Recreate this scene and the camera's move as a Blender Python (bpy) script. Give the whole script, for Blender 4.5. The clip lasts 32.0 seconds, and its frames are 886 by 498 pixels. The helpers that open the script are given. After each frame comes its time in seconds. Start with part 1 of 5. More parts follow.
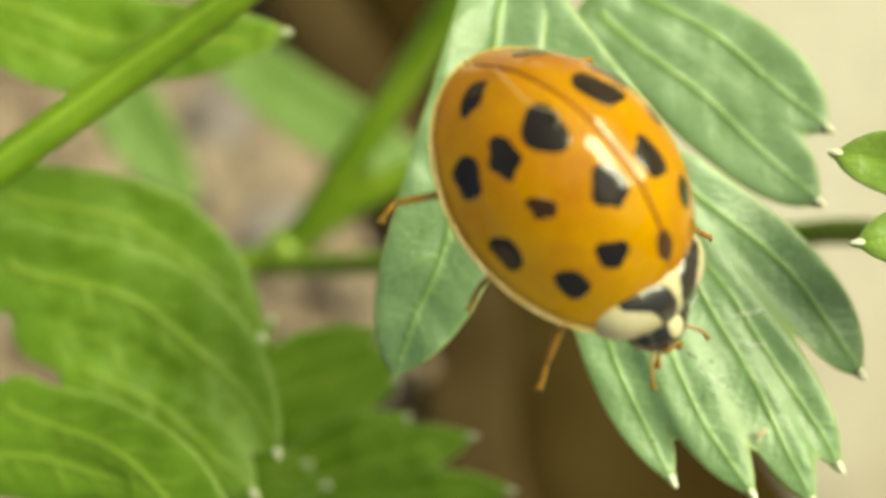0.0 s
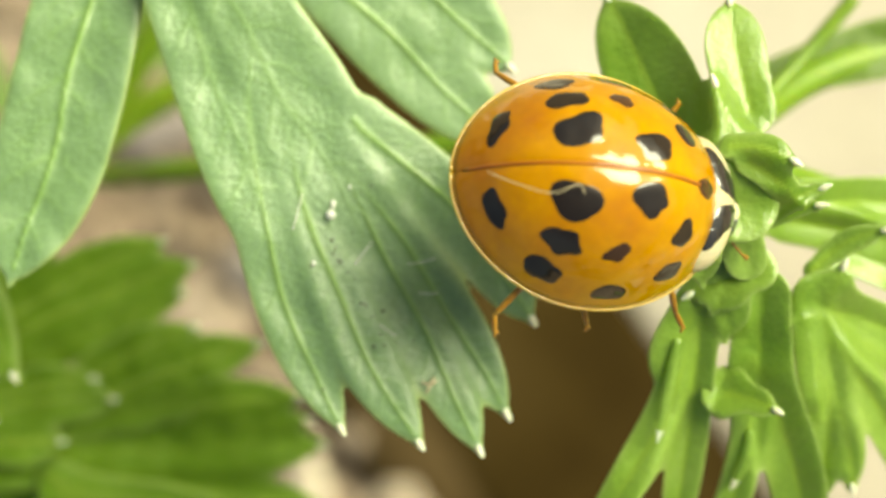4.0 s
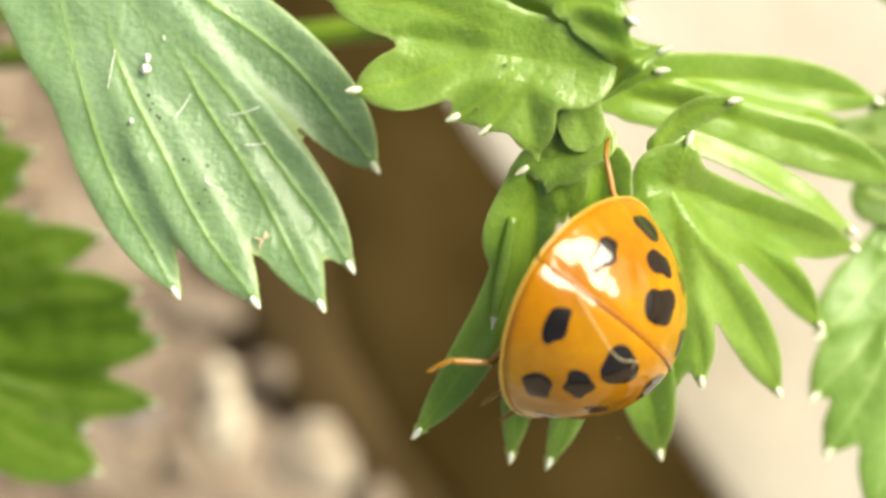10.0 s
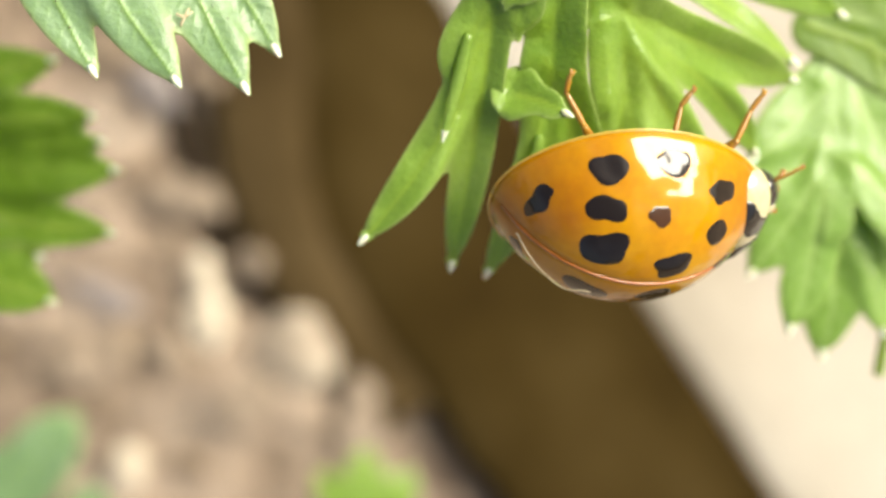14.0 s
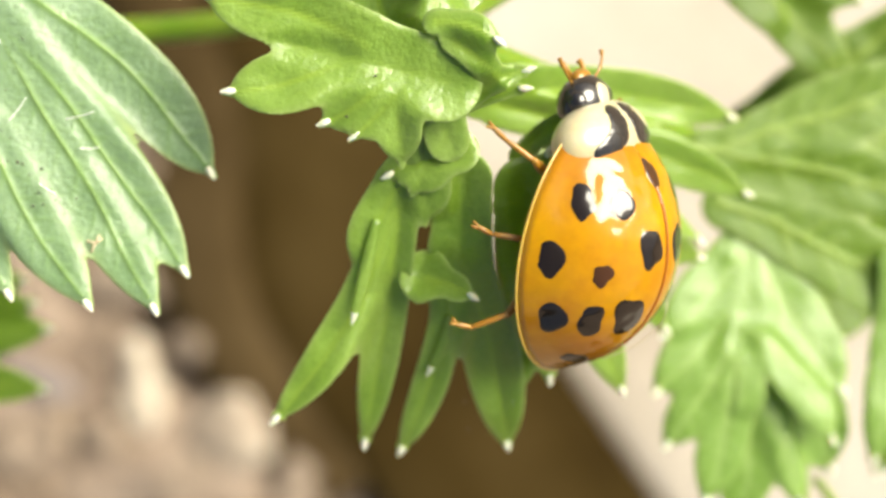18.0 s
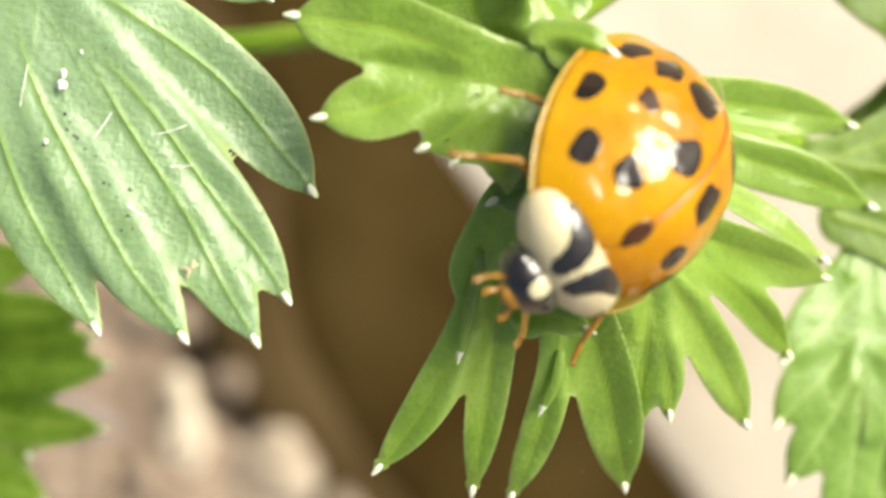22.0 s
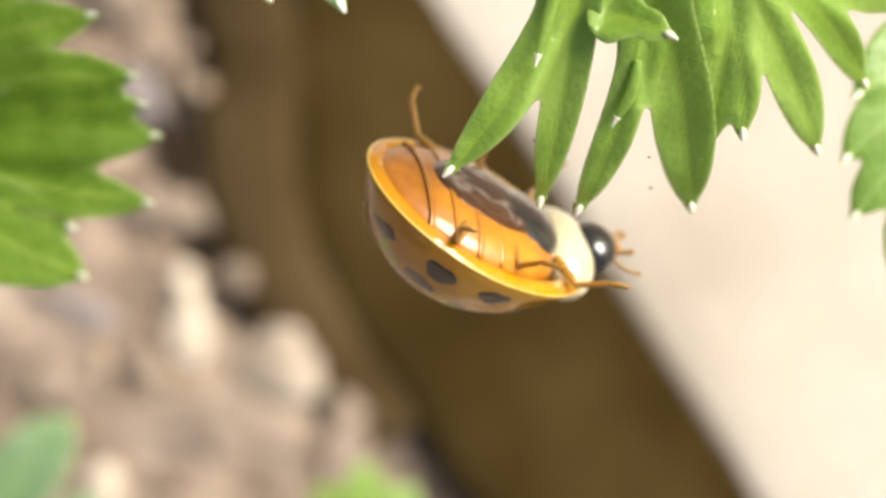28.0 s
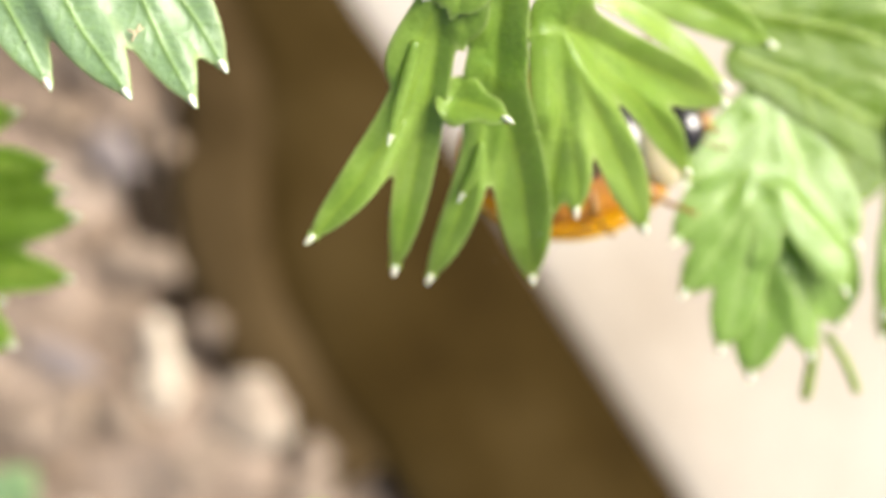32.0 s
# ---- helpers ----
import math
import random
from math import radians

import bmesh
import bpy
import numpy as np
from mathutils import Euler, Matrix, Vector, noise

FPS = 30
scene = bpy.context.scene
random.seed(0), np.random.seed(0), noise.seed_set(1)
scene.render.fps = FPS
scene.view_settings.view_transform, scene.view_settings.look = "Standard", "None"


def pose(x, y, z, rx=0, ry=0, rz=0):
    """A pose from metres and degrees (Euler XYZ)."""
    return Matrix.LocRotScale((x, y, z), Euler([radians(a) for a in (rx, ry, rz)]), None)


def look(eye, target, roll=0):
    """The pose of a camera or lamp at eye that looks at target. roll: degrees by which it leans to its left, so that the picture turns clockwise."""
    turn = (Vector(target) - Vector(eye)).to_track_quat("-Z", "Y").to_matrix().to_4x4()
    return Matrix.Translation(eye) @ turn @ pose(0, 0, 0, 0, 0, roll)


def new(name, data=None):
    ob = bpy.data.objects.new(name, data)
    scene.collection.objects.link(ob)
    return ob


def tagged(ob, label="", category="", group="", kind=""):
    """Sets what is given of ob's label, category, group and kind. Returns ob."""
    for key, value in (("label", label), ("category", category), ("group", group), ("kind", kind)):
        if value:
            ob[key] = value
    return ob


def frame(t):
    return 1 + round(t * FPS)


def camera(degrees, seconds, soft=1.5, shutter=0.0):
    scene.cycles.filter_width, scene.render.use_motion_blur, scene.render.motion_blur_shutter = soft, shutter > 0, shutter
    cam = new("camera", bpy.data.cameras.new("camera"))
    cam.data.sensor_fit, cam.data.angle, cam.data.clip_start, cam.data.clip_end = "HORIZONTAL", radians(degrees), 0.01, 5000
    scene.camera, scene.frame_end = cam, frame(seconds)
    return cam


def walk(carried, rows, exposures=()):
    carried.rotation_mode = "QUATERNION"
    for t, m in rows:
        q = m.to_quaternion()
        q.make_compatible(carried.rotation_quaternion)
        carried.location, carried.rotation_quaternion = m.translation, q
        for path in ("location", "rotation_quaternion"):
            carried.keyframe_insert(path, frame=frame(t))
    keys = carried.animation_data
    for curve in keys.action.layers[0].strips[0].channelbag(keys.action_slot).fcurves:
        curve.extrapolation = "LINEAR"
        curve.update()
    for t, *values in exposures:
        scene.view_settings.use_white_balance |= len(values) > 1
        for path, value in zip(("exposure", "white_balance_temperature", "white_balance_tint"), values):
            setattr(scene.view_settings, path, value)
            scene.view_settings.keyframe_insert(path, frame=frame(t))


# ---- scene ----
U = 0.0013  # metres in one unit of the plan; the beetle is about 7 mm long

# ---- camera ----
cam = camera(30, 32.0, 3.0)
cam.data.dof.use_dof = True
cam.data.dof.focus_distance = 24.2 * U
cam.data.dof.aperture_fstop = 63
walk(cam, [
    (0, pose(-0.010005, 0.000093, 0.046983, 6.813, 1.675, 1.992)),
    (0.5, pose(-0.008827, 0.000788, 0.046570, 4.906, 2.111, 1.264)),
    (1, pose(-0.007649, 0.001483, 0.046157, 3.548, 1.187, 0.325)),
    (1.5, pose(-0.007466, 0.000351, 0.046054, 1.789, 1.151, 0.848)),
    (2, pose(-0.007283, -0.000781, 0.045952, 1.286, 0.485, 0.588)),
    (2.5, pose(-0.007031, -0.000276, 0.046009, 0.421, 0.109, 0.569)),
    (3, pose(-0.006778, 0.000228, 0.046067, 0.629, 0.004, 0.041)),
    (3.5, pose(-0.005434, 0.001091, 0.046676, 1.835, 0.377, -0.697)),
    (5.5, pose(-0.001213, -0.000348, 0.044018, 3.285, 1.139, 0.271)),
    (6, pose(0.000368, 0.000836, 0.043932, 2.667, 0.722, -0.066)),
    (6.5, pose(0.000033, 0.000471, 0.044067, 1.897, 0.156, 0.222)),
    (7, pose(-0.000360, 0.000100, 0.044538, 1.832, -0.031, 0.466)),
    (7.5, pose(-0.000710, 0.000082, 0.043895, 1.751, -0.264, 0.334)),
    (8, pose(-0.000111, 0.000577, 0.044820, 1.497, 0.050, 0.579)),
    (8.5, pose(-0.000433, 0.000225, 0.045058, 1.355, 0.158, 0.678)),
    (9, pose(-0.000531, -0.000368, 0.044905, 1.230, 0.146, 0.426)),
    (9.5, pose(-0.000560, -0.000526, 0.044557, 1.344, 0.337, 0.933)),
    (10, pose(-0.000524, -0.000907, 0.044838, 1.489, 0.262, 1.772)),
    (10.5, pose(-0.000520, -0.001944, 0.043966, 1.384, 0.370, 1.808)),
    (11, pose(-0.000488, -0.001396, 0.044345, 0.862, 0.322, 1.879)),
    (11.5, pose(-0.000510, -0.002162, 0.043707, 0.327, 0.108, 1.580)),
    (12, pose(-0.001221, -0.002369, 0.044082, -0.017, -0.225, 0.983)),
    (12.5, pose(-0.001205, -0.002518, 0.043943, -0.148, 0.110, 0.315)),
    (13, pose(-0.001063, -0.002894, 0.043962, -0.011, 0.238, 1.530)),
    (13.5, pose(-0.000172, -0.003052, 0.044159, -0.080, 0.616, 1.814)),
    (14, pose(0.000791, -0.004148, 0.044057, -0.399, 0.339, 2.276)),
    (14.5, pose(0.000972, -0.003611, 0.043186, -0.814, -0.489, 1.583)),
    (15, pose(0.001048, -0.002211, 0.043601, -0.512, -1.085, 1.559)),
    (15.5, pose(0.001384, -0.000731, 0.043358, -0.395, -1.668, 1.082)),
    (17.5, pose(0.001483, -0.000927, 0.045358, -0.124, -2.068, 1.402)),
    (18, pose(0.001175, -0.000208, 0.045816, 0.270, -1.715, 1.610)),
    (18.5, pose(0.000793, -0.000207, 0.046328, 0.624, -1.434, 1.640)),
    (19, pose(0.000519, 0.000190, 0.046037, 1.085, -0.983, 0.961)),
    (19.5, pose(0.000327, 0.000304, 0.045438, 1.358, -0.634, 1.016)),
    (20, pose(0.000090, 0.000595, 0.044392, 1.124, -0.715, 0.566)),
    (20.5, pose(0.000112, 0.000654, 0.044127, 1.213, -0.815, 0.863)),
    (21, pose(-0.000056, 0.000628, 0.043591, 1.307, -0.883, 0.833)),
    (21.5, pose(-0.000115, 0.000236, 0.043310, 1.360, -0.934, 0.667)),
    (22, pose(-0.000341, -0.000361, 0.042963, 1.345, -0.937, 0.794)),
    (22.5, pose(-0.000260, -0.000799, 0.042645, 1.285, -1.184, 0.723)),
    (23, pose(-0.000449, -0.001251, 0.041944, 1.467, -1.498, 0.753)),
    (23.5, pose(-0.000595, -0.001595, 0.042063, 1.508, -1.652, 0.703)),
    (24, pose(-0.001100, -0.002359, 0.041423, 1.486, -1.716, 0.933)),
    (24.5, pose(-0.000957, -0.002627, 0.041270, 1.333, -1.781, 1.066)),
    (25, pose(-0.001333, -0.003555, 0.040125, 1.066, -2.050, 1.004)),
    (25.5, pose(-0.001343, -0.004282, 0.041010, 1.443, -2.144, 1.943)),
    (26, pose(-0.001594, -0.004669, 0.041354, 1.439, -2.110, 2.095)),
    (26.5, pose(-0.002262, -0.005795, 0.040181, 1.116, -2.038, 2.121)),
    (28.5, pose(-0.002355, -0.006251, 0.041588, 1.285, -1.514, 3.214)),
    (29, pose(-0.001385, -0.005075, 0.041691, 1.330, -1.072, 2.788)),
    (29.5, pose(-0.001270, -0.004927, 0.042248, 1.250, -1.229, 2.688)),
    (30, pose(-0.001156, -0.004778, 0.042805, 1.081, -1.161, 2.588)),
    (30.5, pose(-0.000600, -0.004056, 0.041725, 0.998, -0.778, 1.439)),
    (31, pose(-0.000148, -0.003429, 0.043720, 1.386, -0.923, 2.394)),
    (31.5, pose(0.000449, -0.004268, 0.044742, 2.149, -0.809, 2.421)),
    (32, pose(0.001046, -0.005106, 0.045764, 2.377, -1.157, 2.449)),
], [(0, 0.34, 8500, -17), (2, 0.56, 8500, -16), (6, 0.64, 7900, -9), (13, 0.74, 7200, 2), (25, 0.76, 7100, 4), (30, 0.80, 6700, 9), (32, 0.80, 6700, 9)])

# ---- light: bright hazy sky, veiled sun from the upper right ----
SUN_DIR = Vector((0.57, 0.38, 0.73)).normalized()
world = bpy.data.worlds.new("sky")
scene.world = world
world.use_nodes = True
sky = world.node_tree.nodes.new("ShaderNodeTexSky")
sky.sky_type = "NISHITA"
sky.sun_disc = False
sky.air_density = 0.7
sky.dust_density = 6.0
sky.ozone_density = 0.4
sky.sun_elevation = math.asin(SUN_DIR.z)
sky.sun_rotation = math.atan2(SUN_DIR.x, SUN_DIR.y)
world.node_tree.links.new(sky.outputs[0], world.node_tree.nodes["Background"].inputs[0])
world.node_tree.nodes["Background"].inputs[1].default_value = 0.098
sun = new("sun", bpy.data.lights.new("sun", "SUN"))
sun.data.energy = 4.4
sun.data.angle = radians(42)
sun.data.color = (1.0, 0.97, 0.92)
sun.matrix_world = look(SUN_DIR, (0, 0, 0))


# ---- materials ----
def ramp(nt, fac, stops):
    n = nt.nodes.new("ShaderNodeValToRGB")
    el = n.color_ramp.elements
    while len(el) < len(stops):
        el.new(0.5)
    for e, (p, c) in zip(el, stops):
        e.position, e.color = p, (*c, 1)
    nt.links.new(fac, n.inputs[0])
    return n.outputs[0]


def noise_node(nt, scale, detail=4, rough=0.55):
    n = nt.nodes.new("ShaderNodeTexNoise")
    n.inputs["Scale"].default_value = scale
    n.inputs["Detail"].default_value = detail
    n.inputs["Roughness"].default_value = rough
    c = nt.nodes.new("ShaderNodeTexCoord")
    nt.links.new(c.outputs["Object"], n.inputs["Vector"])
    return n.outputs["Fac"]


def mix(nt, fac, a, b, kind="MIX"):
    n = nt.nodes.new("ShaderNodeMix")
    n.data_type, n.blend_type = "RGBA", kind
    for k, v in ((0, fac), (6, a), (7, b)):
        if isinstance(v, (int, float)):
            n.inputs[k].default_value = v
        elif isinstance(v, tuple):
            n.inputs[k].default_value = (*v, 1)
        else:
            nt.links.new(v, n.inputs[k])
    return n.outputs[2]


def material(name, stops, scale, rough=0.5, bump=0.2, fine=None, coat=0.0, sss=0.0, spec=0.5, depth=0.05, wave=0.0):
    """A surface with colour clouds at two scales and a fine relief; scales count waves in one plan unit."""
    m = bpy.data.materials.new(name)
    m.use_nodes = True
    nt = m.node_tree
    p = nt.nodes["Principled BSDF"]
    big = noise_node(nt, scale / U, 5)
    small = noise_node(nt, (fine or scale * 7) / U, 3)
    col = ramp(nt, big, stops)
    col = mix(nt, 0.35, col, ramp(nt, small, [(0.3, (0.6, 0.6, 0.6)), (0.7, (1, 1, 1))]), "MULTIPLY")
    nt.links.new(col, p.inputs["Base Color"])
    p.inputs["Roughness"].default_value = rough
    p.inputs["Coat Weight"].default_value = coat
    p.inputs["Coat Roughness"].default_value = 0.08
    p.inputs["Coat IOR"].default_value = 1.6
    p.inputs["Specular IOR Level"].default_value = spec
    if sss:
        p.inputs["Subsurface Weight"].default_value = sss
        p.inputs["Subsurface Radius"].default_value = (1.0, 0.45, 0.12)
        p.inputs["Subsurface Scale"].default_value = 0.25 * U
    b = nt.nodes.new("ShaderNodeBump")
    b.inputs["Strength"].default_value = bump
    b.inputs["Distance"].default_value = depth * U
    nt.links.new(small, b.inputs["Height"])
    nt.links.new(b.outputs[0], p.inputs["Normal"])
    if wave:
        w = nt.nodes.new("ShaderNodeBump")
        w.inputs["Strength"].default_value = 1.0
        w.inputs["Distance"].default_value = wave * U
        nt.links.new(noise_node(nt, 1.1 / U, 2, 0.4), w.inputs["Height"])
        nt.links.new(w.outputs[0], p.inputs["Coat Normal"])
    return m


def leaf_material(name, dark, light, vein_col, rough, through_light=0.4, glow=(0.30, 0.55, 0.02), wax=0.2, mottle=0.3):
    """Leaf skin with a vein network kept in the mesh, fine cell relief, and light passing through."""
    m = bpy.data.materials.new(name)
    m.use_nodes = True
    nt = m.node_tree
    p = nt.nodes["Principled BSDF"]
    out = nt.nodes["Material Output"]
    col = ramp(nt, noise_node(nt, 0.45 / U, 4), [(0.3, dark), (0.7, light)])
    cells = noise_node(nt, 9 / U, 3, 0.6)
    col = mix(nt, mottle + 0.2, col, ramp(nt, cells, [(0.35, (0.55, 0.62, 0.48)), (0.65, (1, 1, 1))]), "MULTIPLY")
    net = nt.nodes.new("ShaderNodeTexVoronoi")
    net.feature = "DISTANCE_TO_EDGE"
    net.inputs["Scale"].default_value = 7 / U
    warp = nt.nodes.new("ShaderNodeTexCoord")
    nt.links.new(warp.outputs["Object"], net.inputs["Vector"])
    mesh_lines = ramp(nt, net.outputs["Distance"], [(0.0, (1, 1, 1)), (0.09, (0, 0, 0))])
    faint = nt.nodes.new("ShaderNodeMath")
    faint.operation = "MULTIPLY"
    nt.links.new(mesh_lines, faint.inputs[0])
    faint.inputs[1].default_value = mottle
    col = mix(nt, faint.outputs[0], col, vein_col)
    vein = nt.nodes.new("ShaderNodeAttribute")
    vein.attribute_name = "vein"
    col = mix(nt, vein.outputs["Fac"], col, vein_col)
    # the bright edge highlight is mixed into the base colour here
    edge = nt.nodes.new("ShaderNodeAttribute")
    edge.attribute_name = "rim"
    col = mix(nt, edge.outputs["Fac"], col, (0.40, 0.50, 0.18))
    nt.links.new(col, p.inputs["Base Color"])
    p.inputs["Roughness"].default_value = rough
    p.inputs["Specular IOR Level"].default_value = 0.5
    p.inputs["Coat Weight"].default_value = wax
    p.inputs["Coat Roughness"].default_value = 0.24
    add = nt.nodes.new("ShaderNodeMath")
    add.operation = "MULTIPLY_ADD"
    nt.links.new(vein.outputs["Fac"], add.inputs[0])
    add.inputs[1].default_value = 0.9
    pillow = nt.nodes.new("ShaderNodeMath")
    pillow.operation = "MULTIPLY_ADD"
    nt.links.new(net.outputs["Distance"], pillow.inputs[0])
    pillow.inputs[1].default_value = 0.35
    nt.links.new(cells, pillow.inputs[2])
    nt.links.new(pillow.outputs[0], add.inputs[2])
    b = nt.nodes.new("ShaderNodeBump")
    b.inputs["Strength"].default_value = 0.4
    b.inputs["Distance"].default_value = 0.05 * U
    nt.links.new(add.outputs[0], b.inputs["Height"])
    nt.links.new(b.outputs[0], p.inputs["Normal"])
    nt.links.new(b.outputs[0], p.inputs["Coat Normal"])
    t = nt.nodes.new("ShaderNodeBsdfTranslucent")
    nt.links.new(mix(nt, 0.55, col, glow), t.inputs[0])
    nt.links.new(b.outputs[0], t.inputs["Normal"])
    s = nt.nodes.new("ShaderNodeMixShader")
    s.inputs[0].default_value = through_light
    nt.links.new(p.outputs[0], s.inputs[1])
    nt.links.new(t.outputs[0], s.inputs[2])
    nt.links.new(s.outputs[0], out.inputs[0])
    return m


LEAF_GREY = leaf_material("leaf_grey_green", (0.178, 0.295, 0.132), (0.243, 0.365, 0.210), (0.21, 0.36, 0.075), 0.42, 0.28, (0.30, 0.50, 0.08), 0.45, 0.2)
LEAF_MATT = leaf_material("leaf_matt_green", (0.138, 0.264, 0.018), (0.209, 0.363, 0.036), (0.33, 0.47, 0.07), 0.5, 0.42, (0.374, 0.572, 0.02), 0.05)
# light stop is paled so that the colour carries patches of sheen
LEAF_BRIGHT = leaf_material("leaf_bright", (0.155, 0.295, 0.018), (0.345, 0.495, 0.115), (0.32, 0.47, 0.06), 0.34, 0.42, (0.46, 0.68, 0.01), 0.95, 0.26)
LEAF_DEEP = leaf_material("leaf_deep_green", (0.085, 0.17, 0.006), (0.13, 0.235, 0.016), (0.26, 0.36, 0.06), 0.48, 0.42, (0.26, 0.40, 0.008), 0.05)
# darkened green: the shade on the broad right-hand leaf is in the colour
LEAF_SHADED = leaf_material("leaf_shaded_green", (0.10, 0.20, 0.006), (0.16, 0.285, 0.018), (0.29, 0.40, 0.07), 0.5, 0.45, (0.30, 0.46, 0.01), 0.1)
LEAF_DARK = leaf_material("leaf_dark", (0.123, 0.248, 0.0088), (0.193, 0.347, 0.0198), (0.352, 0.484, 0.066), 0.66, 0.45, (0.363, 0.55, 0.011), 0.05)
LEAF_LIGHT = leaf_material("leaf_light", (0.15, 0.29, 0.03), (0.27, 0.43, 0.11), (0.40, 0.55, 0.18), 0.36, 0.4, (0.48, 0.70, 0.05), 0.5, 0.28)
LEAF_PALE = leaf_material("leaf_pale", (0.158, 0.274, 0.0576), (0.23, 0.36, 0.101), (0.288, 0.396, 0.144), 0.5, 0.4)
STEM = material("stem", [(0.3, (0.0936, 0.187, 0.0072)), (0.7, (0.173, 0.274, 0.018))], 0.6, 0.4, 0.15, sss=0.2)
STEM_RIB = material("stem_rib", [(0.3, (0.173, 0.288, 0.0216)), (0.7, (0.259, 0.36, 0.0504))], 0.6, 0.4, 0.1)
MIDRIB = material("green_midrib", [(0.3, (0.19, 0.31, 0.035)), (0.7, (0.27, 0.39, 0.06))], 1.5, 0.45, 0.1)
MIDRIB_PALE = material("pale_midrib", [(0.3, (0.19, 0.32, 0.07)), (0.7, (0.25, 0.39, 0.10))], 1.5, 0.45, 0.1)
TIP = material("leaf_tip", [(0.3, (0.675, 0.702, 0.495)), (0.7, (0.765, 0.774, 0.648))], 3, 0.35, 0.1, sss=0.2)
SLAB = material("pale_stone", [(0.3, (0.33, 0.28, 0.22)), (0.5, (0.42, 0.375, 0.315)), (0.7, (0.485, 0.445, 0.395))], 0.05, 0.9, 0.4, fine=1.2, depth=0.3, spec=0.1)
# near-black brown that paints the shade of the gap beside the board
GAP_SHADE = material("gap_shade", [(0.3, (0.013, 0.00864, 0.00504)), (0.7, (0.0288, 0.0194, 0.0108))], 0.5, 0.9, 0.6, spec=0.1)
BOARD = material("dark_timber", [(0.3, (0.022, 0.0128, 0.0030)), (0.5, (0.037, 0.0232, 0.0062)), (0.72, (0.062, 0.0415, 0.0145))], 0.09, 0.8, 0.5, fine=0.9, depth=0.3, spec=0.03)
SPLINTER = material("brown_timber", [(0.3, (0.036, 0.0225, 0.0072)), (0.5, (0.054, 0.035, 0.0135)), (0.72, (0.079, 0.054, 0.025))], 0.16, 0.85, 0.5, fine=1.2, depth=0.3, spec=0.1)
SOIL = material("dry_soil", [(0.28, (0.16, 0.118, 0.088)), (0.45, (0.23, 0.173, 0.13)), (0.6, (0.29, 0.228, 0.18)), (0.75, (0.34, 0.278, 0.228))], 0.22, 0.95, 0.7, fine=0.8, depth=0.8, spec=0.1)
STONE_PALE = material("pale_pebble", [(0.3, (0.40, 0.335, 0.25)), (0.5, (0.50, 0.43, 0.34)), (0.72, (0.60, 0.54, 0.45))], 0.55, 0.8, 0.6, fine=2.5, depth=0.3)
STONE_DULL = material("dull_stone", [(0.3, (0.21, 0.16, 0.12)), (0.5, (0.32, 0.26, 0.20)), (0.7, (0.50, 0.43, 0.34))], 0.4, 0.85, 0.6, fine=2, depth=0.3)
STONE_BROWN = material("brown_pebble", [(0.3, (0.175, 0.13, 0.092)), (0.7, (0.26, 0.205, 0.158))], 0.3, 0.85, 0.5, fine=2, depth=0.2)
STONE_GREY = material("grey_pebble", [(0.3, (0.173, 0.144, 0.137)), (0.7, (0.274, 0.238, 0.23))], 0.3, 0.85, 0.5, fine=2, depth=0.2)
SHELL = material("amber_shell", [(0.34, (0.32, 0.105, 0.0005)), (0.5, (0.42, 0.188, 0.0005)), (0.67, (0.50, 0.272, 0.0018))], 0.3, 0.4, 0.03, fine=6, coat=0.9, sss=0.05, spec=0.04, wave=0.24)
SEAM = material("reddish_seam", [(0.3, (0.27, 0.07, 0.002)), (0.7, (0.36, 0.11, 0.003))], 1, 0.3, 0.05, coat=0.6)
BELLY_RING = material("rust_belly", [(0.3, (0.20, 0.07, 0.006)), (0.7, (0.42, 0.17, 0.012))], 0.8, 0.35, 0.1, fine=5, coat=0.4)
SHELL_RIM = material("pale_rim", [(0.3, (0.44, 0.26, 0.03)), (0.7, (0.54, 0.36, 0.07))], 0.8, 0.3, 0.05, fine=6, coat=0.7, sss=0.2)
SPOT = material("black_spot", [(0.3, (0.0072, 0.0045, 0.0036)), (0.7, (0.0144, 0.009, 0.0063))], 1.5, 0.3, 0.04, fine=8, coat=0.9, spec=0.04, wave=0.24)
SPOT_FAINT = material("brown_spot", [(0.3, (0.027, 0.0108, 0.0036)), (0.7, (0.063, 0.0225, 0.0054))], 1.5, 0.3, 0.04, fine=8, coat=0.9, spec=0.04, wave=0.24)
CREAM = material("cream_plate", [(0.3, (0.504, 0.432, 0.245)), (0.7, (0.59, 0.533, 0.36))], 0.9, 0.3, 0.06, fine=8, coat=0.7, sss=0.2)
BLACK = material("black_cuticle", [(0.3, (0.0072, 0.0063, 0.0063)), (0.7, (0.018, 0.0153, 0.0135))], 2, 0.25, 0.08, fine=9, coat=0.8)
AMBER = material("amber_limb", [(0.3, (0.22, 0.10, 0.006)), (0.7, (0.40, 0.20, 0.02))], 1.6, 0.35, 0.1, fine=9, coat=0.3, sss=0.2)
BELLY = material("rust_belly_skin", [(0.3, (0.20, 0.062, 0.005)), (0.5, (0.36, 0.125, 0.008)), (0.7, (0.48, 0.20, 0.012))], 0.8, 0.35, 0.1, fine=5, coat=0.4)
WHISKER = material("dry_hair", [(0.3, (0.432, 0.346, 0.202)), (0.7, (0.54, 0.461, 0.302))], 2, 0.5, 0.1)
CRUMB = material("soil_crumb", [(0.3, (0.158, 0.108, 0.072)), (0.7, (0.36, 0.288, 0.216))], 0.5, 0.95, 0.5, spec=0.1)
SPECK = material("white_speck", [(0.3, (0.675, 0.675, 0.63)), (0.7, (0.765, 0.765, 0.72))], 2, 0.6, 0.2)
